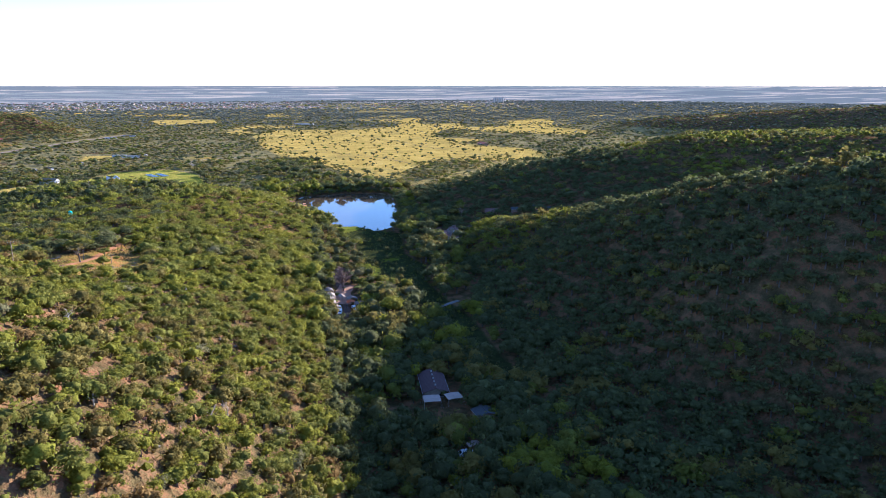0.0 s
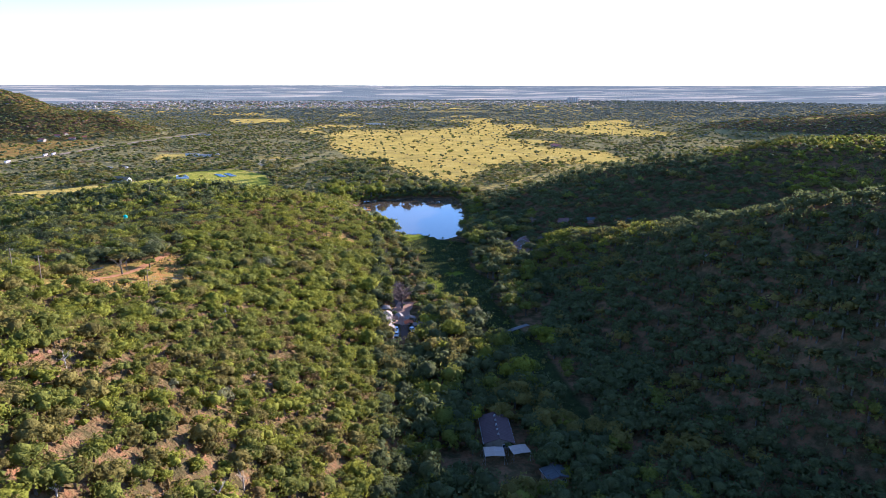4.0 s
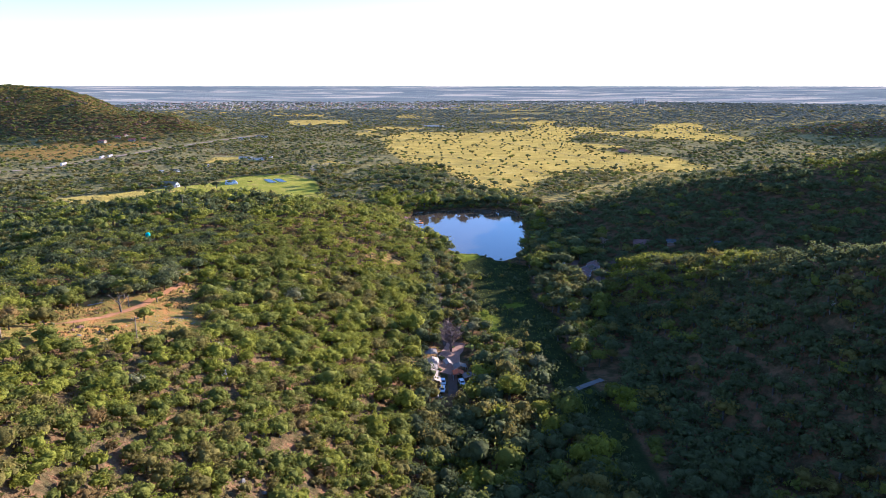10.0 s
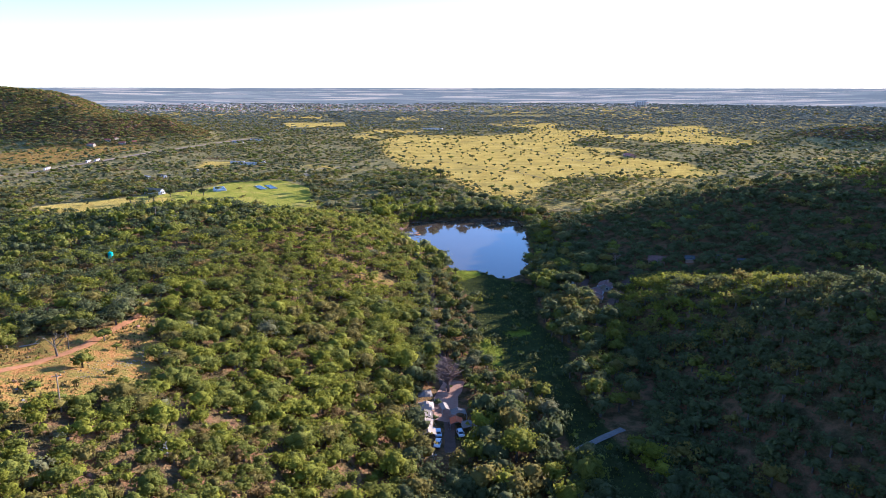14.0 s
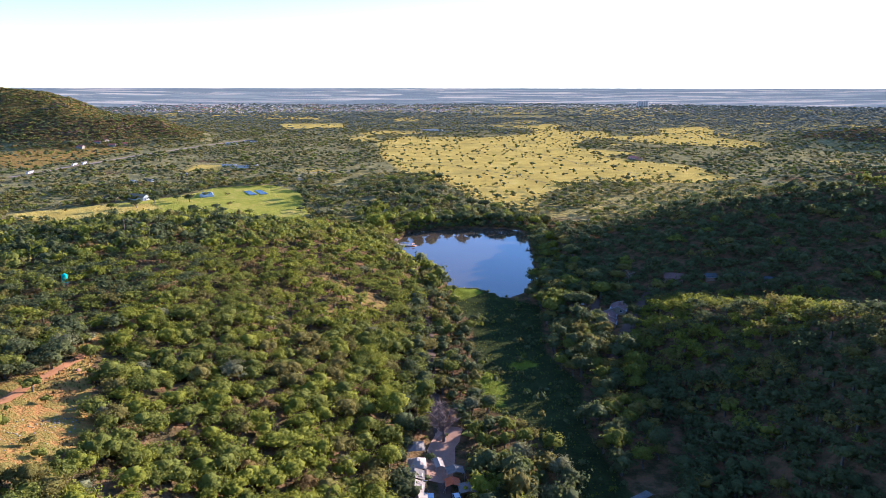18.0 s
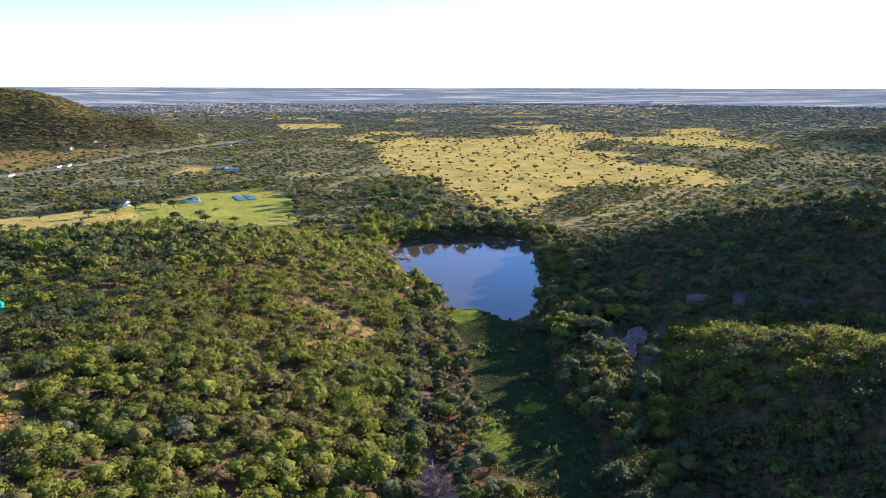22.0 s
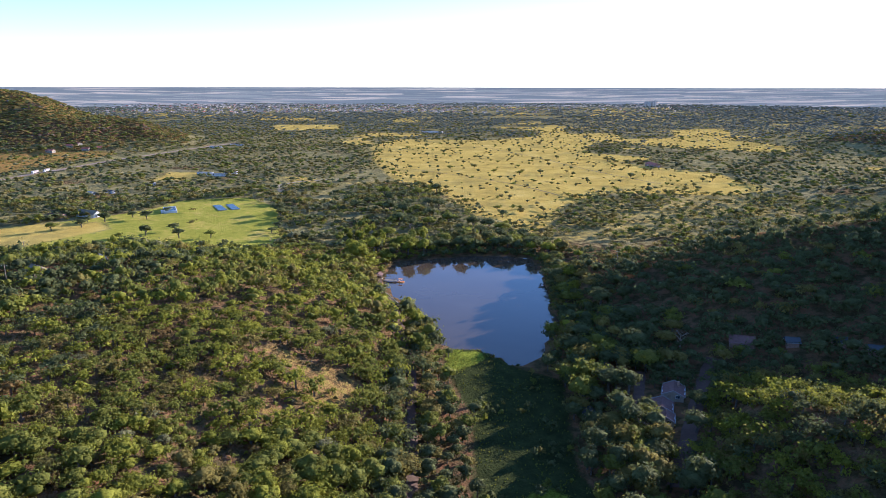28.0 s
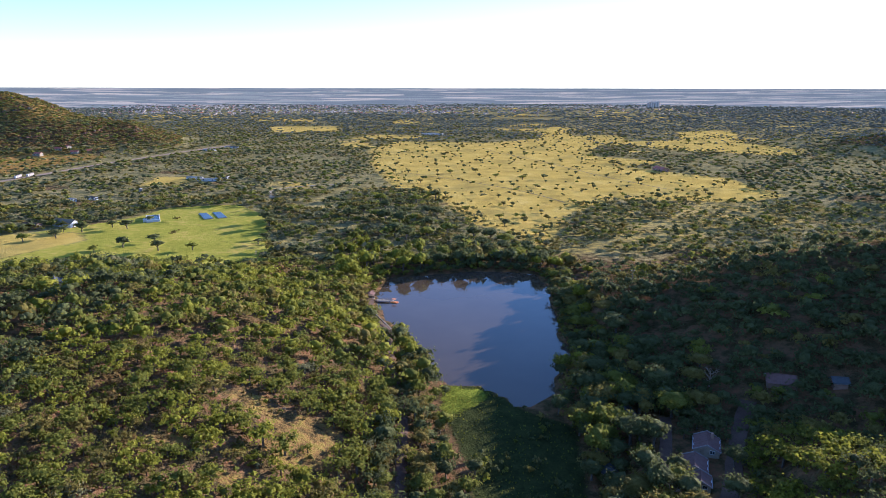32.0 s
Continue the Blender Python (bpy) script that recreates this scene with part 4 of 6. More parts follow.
def house(name, label, m, w, l, eave, rise, roof, wall, over=0.5, parapet=False, veranda=0.0, windows=2, chimney=False, group=""):
    """A gabled house: w across the ridge, l along it (y)."""
    root = thing(name, label, "house", m, group)
    bm = bmesh.new()
    base = -0.8
    pts = [(-w / 2, base), (w / 2, base), (w / 2, eave), (0, eave + rise), (-w / 2, eave)]
    ends = [[bm.verts.new((x, y, z)) for x, z in pts] for y in (-l / 2, l / 2)]
    bm.faces.new(ends[0])
    bm.faces.new(ends[1][::-1])
    for i in range(5):
        if i not in (2, 3):
            bm.faces.new((ends[0][i], ends[1][i], ends[1][(i + 1) % 5], ends[0][(i + 1) % 5]))
    bmesh.ops.recalc_face_normals(bm, faces=bm.faces)
    part("wall", bm, wall, root)
    slope = rise / (w / 2)
    ribs = max(4, int(l / 0.8))
    for side in (-1, 1):
        reach = w / 2 + over
        bm = corrugated((0, -l / 2 - over, eave + rise + 0.08), (0, l + 2 * over, 0), (side * reach, 0, -slope * reach), ribs)
        part("roof_sheet", bm, roof, root)
    part("ridge_cap", tube(0.14, 0.14, (0, -l / 2 - over, eave + rise + 0.12), (0, l / 2 + over, eave + rise + 0.12), 6), roof, root)
    for side in (-1, 1):
        part("gutter", box(0.14, l + 2 * over, 0.12, (side * (w / 2 + over), 0, eave - slope * over - 0.1)), STEEL, root)
    if parapet:
        for y in (-l / 2 - over - 0.12, l / 2 + over + 0.12):
            for side in (-1, 1):
                top = eave + rise + 0.30
                low = eave - slope * over + 0.30
                x = side * (w / 2 + over)
                bm = sheet([(0, y - 0.13, top), (0, y + 0.13, top), (x, y + 0.13, low), (x, y - 0.13, low)], 0.42 * -side)
                bmesh.ops.recalc_face_normals(bm, faces=bm.faces)
                part("parapet", bm, PARAPET, root, "white-painted gable parapet")
    for i in range(windows):
        y = -l / 2 + l * (i + 0.7) / (windows + 0.4)
        window_part(root, (-w / 2, y, 0.95), 1.3, 1.1, -90)
        window_part(root, (w / 2, y, 0.95), 1.3, 1.1, 90)
    window_part(root, (w * 0.22, -l / 2, 0.95), 1.3, 1.1, 0)
    door = part("door", box(0.92, 0.08, 2.05, (-w * 0.18, -l / 2 - 0.04, 0.0), 0.01), WOOD, root, "brown timber door")
    part("handle", box(0.12, 0.05, 0.03, (-w * 0.18 + 0.34, -l / 2 - 0.10, 1.0)), STEEL, door)
    if chimney:
        part("chimney", box(0.7, 0.7, 2.0, (w * 0.2, l * 0.2, eave + rise * 0.4), 0.03), WALL_BRICK, root)
    if veranda:
        z0 = eave - slope * over
        part("veranda_roof", corrugated((-w / 2 - over, -l / 2 - over - 0.05, z0 + 0.05), (0, l + 2 * over, 0), (-veranda, 0, -0.35), ribs), roof, root)
        for i in range(4):
            y = -l / 2 + l * i / 3
            part("post", box(0.14, 0.14, z0 - 0.3 + 0.8, (-w / 2 - over - veranda + 0.2, y, -0.8)), WOOD, root)
    return root


def canopy(name, label, m, w, l, low, peak, fabric, ridge_along=True, group=""):
    """A shade roof of stretched cloth on poles, with guy lines."""
    root = thing(name, label, "canopy", m, group)
    bm = bmesh.new()
    n = 6
    grid = [[None] * (n + 1) for _ in range(n + 1)]
    for i in range(n + 1):
        for j in range(n + 1):
            u, v = i / n * 2 - 1, j / n * 2 - 1
            f = 1 - abs(u) if ridge_along else (1 - max(abs(u), abs(v)))
            sag = -0.16 * (1 - abs(2 * abs(u) - 1)) * (1 - abs(2 * abs(v) - 1))
            grid[i][j] = bm.verts.new((u * w / 2, v * l / 2, low + (peak - low) * f + sag))
    for i in range(n):
        for j in range(n):
            bm.faces.new((grid[i][j], grid[i + 1][j], grid[i + 1][j + 1], grid[i][j + 1]))
    extruded = bmesh.ops.extrude_face_region(bm, geom=list(bm.faces))
    for v in extruded["geom"]:
        if isinstance(v, bmesh.types.BMVert):
            v.co.z -= 0.04
    bmesh.ops.recalc_face_normals(bm, faces=bm.faces)
    part("cloth", bm, fabric, root)
    for sx in (-1, 1):
        for sy in (-1, 1):
            part("pole", tube(0.04, 0.04, (sx * w * 0.48, sy * l * 0.48, -0.5), (sx * w * 0.48, sy * l * 0.48, low), 6), STEEL, root)
            part("guy_line", tube(0.015, 0.015, (sx * w * 0.48, sy * l * 0.48, low - 0.05), (sx * (w * 0.48 + 0.9), sy * l * 0.48, -0.1), 4), STEEL, root)
    if ridge_along:
        part("ridge_pole", tube(0.035, 0.035, (0, -l / 2, peak - 0.06), (0, l / 2, peak - 0.06), 6), STEEL, root)
    else:
        part("centre_pole", tube(0.05, 0.05, (0, 0, -0.5), (0, 0, peak - 0.05), 6), STEEL, root)
    return root


def caravan(label, m, body_mat, group=""):
    root = thing("caravan", label, "caravan", m, group)
    body = box(2.2, 4.8, 1.75, (0, 0, 0.55), 0.22)
    part("body", body, body_mat, root)
    part("stripe", box(2.24, 4.2, 0.12, (0, 0, 1.05)), CANVAS_GREY, root, "grey side stripe")
    for y in (-1.2, 0.9):
        for sx in (-1, 1):
            part("window", box(0.04, 1.0, 0.55, (sx * 1.11, y, 1.35), 0.01), GLASS, root)
    part("front_window", box(1.5, 0.05, 0.55, (0, -2.41, 1.35), 0.01), GLASS, root)
    part("roof_hatch", box(0.6, 0.6, 0.1, (0, 0.5, 2.3), 0.02), CANVAS_GREY, root)
    for sx in (-1, 1):
        w = part("wheel", tube(0.34, 0.34, (sx * 0.85, 0, 0.34), (sx * 1.08, 0, 0.34), 14), RUBBER, root)
        part("rim", tube(0.2, 0.2, (sx * 1.06, 0, 0.34), (sx * 1.10, 0, 0.34), 10), STEEL, w)
    part("drawbar", box(0.12, 1.3, 0.1, (0, -3.0, 0.42)), STEEL, root)
    return root


def car(label, m, paint, tall=1.0, group=""):
    """A car: 4.3 m long along y."""
    root = thing("car", label, "car", m, group)
    bm = bmesh.new()
    side = [(-2.15, 0.45), (-2.15, 0.82), (-1.15, 0.95), (-0.55, 1.42 * tall), (1.35, 1.45 * tall), (2.0, 0.98), (2.15, 0.9), (2.15, 0.42)]
    rows = []
    for x, inset in ((-0.86, 0), (0.86, 0)):
        rows.append([bm.verts.new((x * (0.82 if z > 1.2 else 1.0), y, z)) for y, z in side])
    bm.faces.new(rows[0])
    bm.faces.new(rows[1][::-1])
    for i in range(len(side)):
        j = (i + 1) % len(side)
        bm.faces.new((rows[0][i], rows[1][i], rows[1][j], rows[0][j]))
    bmesh.ops.recalc_face_normals(bm, faces=bm.faces)
    bmesh.ops.bevel(bm, geom=list(bm.edges), offset=0.06, segments=2, affect="EDGES")
    part("body", bm, paint, root)
    part("windscreen", sheet([(-0.66, -1.12, 1.0), (0.66, -1.12, 1.0), (0.6, -0.60, 1.40 * tall), (-0.6, -0.60, 1.40 * tall)], 0.03), GLASS, root)
    part("rear_window", sheet([(0.62, 1.94, 1.06), (-0.62, 1.94, 1.06), (-0.58, 1.44, 1.42 * tall), (0.58, 1.44, 1.42 * tall)], 0.03), GLASS, root)
    for sx in (-1, 1):
        bm = sheet([(sx * 0.84, -0.9, 1.02), (sx * 0.84, 1.6, 1.02), (sx * 0.72, 1.25, 1.38 * tall), (sx * 0.72, -0.5, 1.38 * tall)], 0.03 * sx)
        bm.transform(Matrix.Translation((sx * 0.035, 0, 0)))
        part("side_window", bm, GLASS, root)
        part("headlight", box(0.32, 0.06, 0.16, (sx * 0.6, -2.16, 0.66), 0.01), ROOF_PALE, root)
        part("tail_light", box(0.22, 0.06, 0.2, (sx * 0.68, 2.13, 0.72), 0.01), ROOF_TILE, root)
        part("mirror", box(0.16, 0.1, 0.12, (sx * 0.96, -0.72, 1.02), 0.02), paint, root)
        for y in (-1.35, 1.3):
            w = part("wheel", tube(0.32, 0.32, (sx * 0.70, y, 0.32), (sx * 0.90, y, 0.32), 14), RUBBER, root)
            part("rim", tube(0.19, 0.19, (sx * 0.89, y, 0.32), (sx * 0.915, y, 0.32), 10), STEEL, w)
    part("bumper", box(1.6, 0.14, 0.2, (0, -2.16, 0.36), 0.03), RUBBER, root)
    return root


# ---- the camp in the valley ----
CAMP = "camp stands along the lane"
canopy("shade_canopy", "grey pitched shade roof on poles over a camp stand", spot(-12.6, -120.6, 8), 4.6, 5.0, 2.2, 3.4, CANVAS_GREY, False, CAMP)
canopy("shade_canopy", "white peaked tent roof bright in the sun", spot(-12.0, -128.6, 4), 4.8, 5.2, 2.1, 3.9, CANVAS_WHITE, False, CAMP)
canopy("shade_canopy", "pale grey ridged awning beside the lane", spot(-12.4, -134.6, 3), 4.9, 4.4, 2.2, 3.0, CANVAS_GREY, True, CAMP)
canopy("shade_canopy", "white ridged awning beside the lane", spot(-12.2, -139.6, -3), 4.8, 4.2, 2.2, 3.1, CANVAS_WHITE, True, CAMP)
canopy("shade_canopy", "pale awning partly under the trees", spot(-11.2, -144.2, 6), 4.6, 4.2, 2.1, 3.0, CANVAS_WHITE, True, CAMP)
canopy("shade_canopy", "grey awning partly under the trees", spot(-11.8, -156.0, 0), 4.4, 3.8, 2.1, 2.9, CANVAS_GREY, True, CAMP)
canopy("shade_canopy", "orange canvas canopy over a camp kitchen", spot(-3.0, -134.6, 5), 3.8, 3.6, 2.2, 2.9, CANVAS_ORANGE, True, CAMP)
canopy("shade_canopy", "grey shade roof beside the orange canopy", spot(-2.2, -129.2, 8), 4.6, 3.6, 2.3, 3.0, CANVAS_GREY, True, CAMP)
canopy("shade_canopy", "blue-grey flat awning beside the orange canopy", spot(0.8, -137.2, 4), 4.6, 4.2, 2.3, 2.8, CANVAS_GREY, True, CAMP)
canopy("shade_canopy", "white narrow awning at the lane's edge", spot(-6.4, -126.0, 12), 2.4, 4.4, 2.3, 2.7, CANVAS_WHITE, True, CAMP)
canopy("shade_canopy", "tan tent roof in the shade of tall trees", spot(3.4, -161.6, 20), 4.4, 4.4, 2.0, 3.2, CANVAS_TAN, False, CAMP)
canopy("shade_canopy", "dark grey shade roof in the valley trees", spot(5.5, -175, -14), 4.6, 5.4, 2.2, 3.2, CANVAS_GREY, False, CAMP)
for x, y, rz in ((-12.8, -134.8, 90), (-12.6, -139.8, 86), (-12.2, -155.8, 92)):
    caravan("white caravan with grey stripe under its awning", spot(x, y, rz, 0.2), CANVAS_WHITE, "caravans in the camp")
car("white hatchback parked on the dirt lane", spot(-1.9, -139.7, 12, 0.32), PAINT_WHITE, 1.0, "cars in the camp")
car("white car parked under the camp trees", spot(-8.4, -147.2, -8, 0.3), PAINT_WHITE, 1.05, "cars in the camp")
car("silver car parked beside the tents", spot(-8.3, -141.0, 4, 0.3), PAINT_SILVER, 1.0, "cars in the camp")
car("silver car half hidden under valley trees", spot(4.2, -246.8, 15, 0.3), PAINT_SILVER, 1.0, "cars in the camp")
car("white car beside the blue tarpaulin", spot(17.6, -272.0, 100, 0.3), PAINT_WHITE, 1.1, "cars in the camp")
car("white car at the edge of the clearing", spot(21.0, -279.5, 80, 0.3), PAINT_WHITE, 1.0, "cars in the camp")
canopy("tarpaulin_shelter", "bright blue tarpaulin shelter in the valley clearing", spot(21.3, -274.5, 12), 3.4, 4.4, 1.9, 2.6, CANVAS_BLUE, True)
canopy("shade_canopy", "white shade cloth in the valley clearing", spot(20.2, -269.6, 12), 3.6, 2.4, 2.0, 2.5, CANVAS_WHITE, True, CAMP)

# the long shed and its two white awnings
house("long_shed", "long shed with a faded plum ribbed roof in the valley", spot(16.8, -228.6, -3), 7.4, 14.4, 2.6, 1.2, ROOF_PLUM, WALL_CREAM, 0.5, False, 0, 3)
for i in range(5):
    vent = thing("roof_vent", "small pale vent on the shed ridge", "vent", pose(*(spot(16.8, -228.6) @ Vector((-0.3 + 0.15 * i, -5.4 + 2.6 * i, 3.95)))), "vents on the shed ridge")
    part("base", box(0.5, 0.5, 0.35, (0, 0, -0.2), 0.03), STEEL, vent)
    part("cowl", tube(0.32, 0.16, (0, 0, 0.12), (0, 0, 0.45), 10), ROOF_PALE, vent)
canopy("shade_canopy", "white taut awning at the shed's end", spot(14.2, -241.0, -3), 5.2, 4.6, 2.6, 2.75, CANVAS_WHITE, True, "awnings at the shed")
canopy("shade_canopy", "white tilted awning at the shed's corner", spot(21.0, -240.4, 10), 4.8, 4.2, 2.6, 2.75, CANVAS_WHITE, True, "awnings at the shed")
canopy("shade_canopy", "small white awning in the worn yard", spot(4.3, -249.4, 8), 3.2, 3.2, 2.1, 2.5, CANVAS_WHITE, True, CAMP)
house("small_store", "low store with a grey roof below the shed", spot(27.5, -252.0, 10), 5.4, 5.0, 2.3, 0.7, ROOF_GREY, WALL_BRICK, 0.3, False, 0, 1)

# ---- the lodge on the shaded side of the lake ----
LODGE = "lodge wings in a row"
house("lodge_wing", "lodge wing with red-brown roof and white parapets", spot(71.0, -7.0, -20), 6.4, 7.4, 1.9, 1.5, ROOF_RUST, WALL_CREAM, 0.3, True, 0, 2, True, LODGE)
house("lodge_wing", "middle lodge wing with red-brown roof and white parapets", spot(64.4, -16.3, -20), 6.2, 6.6, 1.8, 1.4, ROOF_RUST, WALL_CREAM, 0.3, True, 0, 2, False, LODGE)
house("lodge_wing", "small lodge wing with red-brown roof and white parapets", spot(63.3, -23.6, -20), 4.8, 4.6, 1.9, 1.2, ROOF_RUST, WALL_CREAM, 0.3, True, 0, 1, False, LODGE)
house("guest_cottage", "long guest cottage with faded red roof on the slope", spot(104.0, 21.6, 72), 4.6, 8.0, 2.1, 1.2, ROOF_RUST, WALL_BRICK, 0.4, False, 1.2, 1)
house("guest_hut", "small hut with blue-grey roof in the shade", spot(119.2, 17.0, 80), 3.4, 4.0, 1.9, 1.0, ROOF_GREY, WALL_BRICK, 0.5, False, 0, 0, False, "guest huts in the hollow")
house("guest_hut", "small hut with grey roof among dark trees", spot(132.7, 12.6, 76), 3.4, 4.0, 1.9, 1.0, ROOF_GREY, WALL_BRICK, 0.5, False, 0, 0, False, "guest huts in the hollow")
house("guest_hut", "small grey-roofed hut among dark trees", spot(141.6, 6.6, 70), 3.4, 4.0, 1.9, 1.0, ROOF_GREY, WALL_BRICK, 0.5, False, 0, 0, False, "guest huts in the hollow")
house("garden_shed", "low dark shed roof below the lodge trees", spot(42.7, -14.0, 30), 4.6, 6.0, 2.2, 0.8, ROOF_GREY, WALL_BRICK, 0.3, False, 0, 1)
house("garden_shed", "grey shed roof under the tall lodge trees", spot(55.5, 14.0, 10), 4.2, 7.0, 2.2, 0.8, ROOF_GREY, WALL_BRICK, 0.3, False, 0, 1)
dish = thing("water_tank", "white round water tank behind the lodge", "tank", spot(57.9, 5.0))
part("barrel", tube(0.8, 0.8, (0, 0, 0), (0, 0, 2.6), 16), WALL_WHITE, dish)
part("lid", tube(0.8, 0.25, (0, 0, 2.6), (0, 0, 2.9), 16), WALL_WHITE, dish)
part("stand", box(1.8, 1.8, 0.3, (0, 0, -0.25), 0.03), CONCRETE, dish)


# ---- the jetty, the boat and the shore ----
def build_jetty():
    root = thing("jetty", "weathered timber jetty on posts at the lake shore", "jetty", pose(-30.5, 134.5, 0, 0, 0, -12))
    for i in range(22):
        part("plank", box(0.26, 2.2, 0.06, (i * 0.30 - 0.6, 0, 0.62)), WOOD_PALE, root)
    for y in (-0.9, 0.9):
        part("bearer", box(6.8, 0.14, 0.16, (2.4, y, 0.46)), WOOD, root)
    for x in (0, 2.2, 4.4, 5.8):
        for y in (-0.95, 0.95):
            part("post", tube(0.10, 0.09, (x, y, -2.6), (x, y, 1.5), 7), WOOD, root)
    for y in (-0.95, 0.95):
        part("handrail", box(5.9, 0.08, 0.08, (2.9, y, 1.42)), WOOD, root)


build_jetty()


def build_boat():
    root = thing("pedal_boat", "orange pedal boat with canopy moored at the jetty", "boat", pose(-22.6, 132.6, -0.05, 0, 0, -20))
    for y in (-0.75, 0.75):
        bm = box(3.8, 0.62, 0.55, (0, y, -0.15), 0.16)
        part("float", bm, PAINT_ORANGE, root)
    part("deck", box(2.8, 1.5, 0.12, (0, 0, 0.34), 0.03), PAINT_ORANGE, root)
    for y in (-0.35, 0.35):
        part("seat", box(0.5, 0.5, 0.3, (-0.3, y, 0.45), 0.06), CANVAS_WHITE, root)
        part("backrest", box(0.12, 0.5, 0.45, (-0.6, y, 0.7), 0.04), CANVAS_WHITE, root)
    for x in (-0.9, 0.8):
        for y in (-0.65, 0.65):
            part("upright", tube(0.03, 0.03, (x, y, 0.4), (x, y, 1.75), 5), STEEL, root)
    part("sunshade", box(2.1, 1.6, 0.06, (-0.05, 0, 1.75), 0.02), PAINT_ORANGE, root)


build_boat()


def build_boathouse():
    root = thing("boat_shelter", "small brown open shelter beside the jetty", "shelter", spot(-34.2, 137.0, -12))
    for sx in (-1, 1):
        for sy in (-1, 1):
            part("post", box(0.16, 0.16, 2.9, (sx * 1.6, sy * 1.4, -0.6)), WOOD, root)
        part("roof_slope", sheet([(0, -1.9, 3.2), (0, 1.9, 3.2), (sx * 2.2, 1.9, 2.2), (sx * 2.2, -1.9, 2.2)], 0.12 * -sx), ROOF_RUST, root)
    part("counter", box(2.8, 0.5, 1.0, (0, 1.1, 0.0), 0.02), WOOD, root)
    part("floor", box(3.6, 3.2, 0.3, (0, 0, -0.3)), CONCRETE, root)


build_boathouse()


def build_shore_wall():
    root = thing("retaining_wall", "stone and concrete retaining wall along the lake path", "wall", pose(0, 0, 0))
    line = WALL_LINE
    k = 0
    for (ax, ay), (bx, by) in zip(line[:-1], line[1:]):
        n = int(math.hypot(bx - ax, by - ay) / 1.5)
        for i in range(n):
            t = (i + 0.5) / n
            x, y = ax + (bx - ax) * t, ay + (by - ay) * t
            a = math.degrees(math.atan2(by - ay, bx - ax))
            part("block", box(1.52, 0.5, 2.1 + 0.05 * (k % 3), (x, y, -0.9), 0.04, None, a), CONCRETE, root)
            k += 1


build_shore_wall()
strip("shore_path", "pale earth path behind the lake wall", [(-34, 122), (-30.6, 111), (-26.6, 102), (-22, 93), (-18, 82)], 1.9, DIRT, 0.5, 12)


def snag(label, m, tall, seed, pale=WOOD_PALE, limbs=9, twigs=5):
    """A leafless dead tree."""
    rng = random.Random(seed)
    root = thing("dead_tree", label, "tree", m, "dead trees")
    lean = Vector((rng.uniform(-0.1, 0.1), rng.uniform(-0.1, 0.1), 1)).normalized()
    part("trunk", tube(tall * 0.040, tall * 0.018, (0, 0, -0.3), lean * tall * 0.62, 8), pale, root)
    for i in range(limbs):
        a = rng.uniform(0, 6.28)
        s = lean * tall * rng.uniform(0.22, 0.62)
        e = s + Vector((math.cos(a), math.sin(a), rng.uniform(0.4, 1.3))) * tall * rng.uniform(0.22, 0.38)
        limb = part("limb", tube(tall * 0.014, tall * 0.006, s, e, 5), pale, root)
        bm = bmesh.new()
        for _ in range(twigs):
            f = s.lerp(e, rng.uniform(0.35, 1.0))
            g = f + Vector((rng.uniform(-1, 1), rng.uniform(-1, 1), rng.uniform(0.0, 1))) * tall * 0.16
            tube(tall * 0.006, tall * 0.002, f, g, 3, bm)
        part("twig_spray", bm, pale, limb)
    return root


def pole_thing(x, y, rz, tall=8.5):
    root = thing("utility_pole", "grey timber utility pole with crossarm", "pole", spot(x, y, rz), "utility poles")
    part("pole", tube(0.15, 0.11, (0, 0, -0.5), (0, 0, tall), 8), WOOD, root)
    part("crossarm", box(1.8, 0.12, 0.14, (0, 0, tall - 0.6)), WOOD, root)
    for x2 in (-0.75, 0, 0.75):
        part("insulator", tube(0.06, 0.04, (x2, 0, tall - 0.46), (x2, 0, tall - 0.2), 6), WALL_WHITE, root)


for px, py, rz in ((-84.5, -191, 30), (-122.7, -191.6, 30), (-107.9, -206.0, 30), (83, 114, 10), (-150, 20, 20), (-205, 120, 20)):
    pole_thing(px, py, rz)
snag("dead bleached tree standing in the grassy clearing", spot(-105.6, -154.2), 8.5, 4, BARK, 7, 3)
snag("short dead stump with few branches in the clearing", spot(-106.5, -147.2), 4.5, 5, BARK, 5, 3)
snag("dead snag standing in the lake's edge", pose(49.0, 63.5, 0.0), 4.2, 6, WOOD)
for i, (px, py) in enumerate(((-54.6, -318.8), (-39.9, -299.9), (-38.2, -291.1), (-69.3, -280.8), (-60, -200), (112, -150), (96, -196))):
    snag("small white leafless tree among the slope brush", spot(px, py), 3.6 + 0.5 * (i % 3), 40 + i, WOOD_WHITE, 6, 3)
log = thing("fallen_trunk", "bleached fallen trunk lying in the clearing", "log", spot(-117, -147, 25))
part("stem", tube(0.22, 0.12, (-2.2, 0, 0.2), (2.4, 0.2, 0.5), 7), WOOD_PALE, log)
part("branch", tube(0.1, 0.04, (1.0, 0.1, 0.4), (2.6, 1.4, 1.3), 5), WOOD_PALE, log)
part("branch", tube(0.1, 0.04, (0.2, 0, 0.3), (0.9, -1.3, 1.0), 5), WOOD_PALE, log)
house("hill_hut", "small hut with pale roof at the edge of the clearing", spot(-140, -178, 20), 4.0, 5.0, 2.4, 0.7, ROOF_PALE, WALL_BRICK, 0.3, False, 0, 1)
house("hill_house", "brown-roofed house among the hill trees", spot(-172, 128, 60), 6.0, 10.0, 2.6, 1.5, THATCH, WALL_BRICK, 0.5, False, 0, 2)
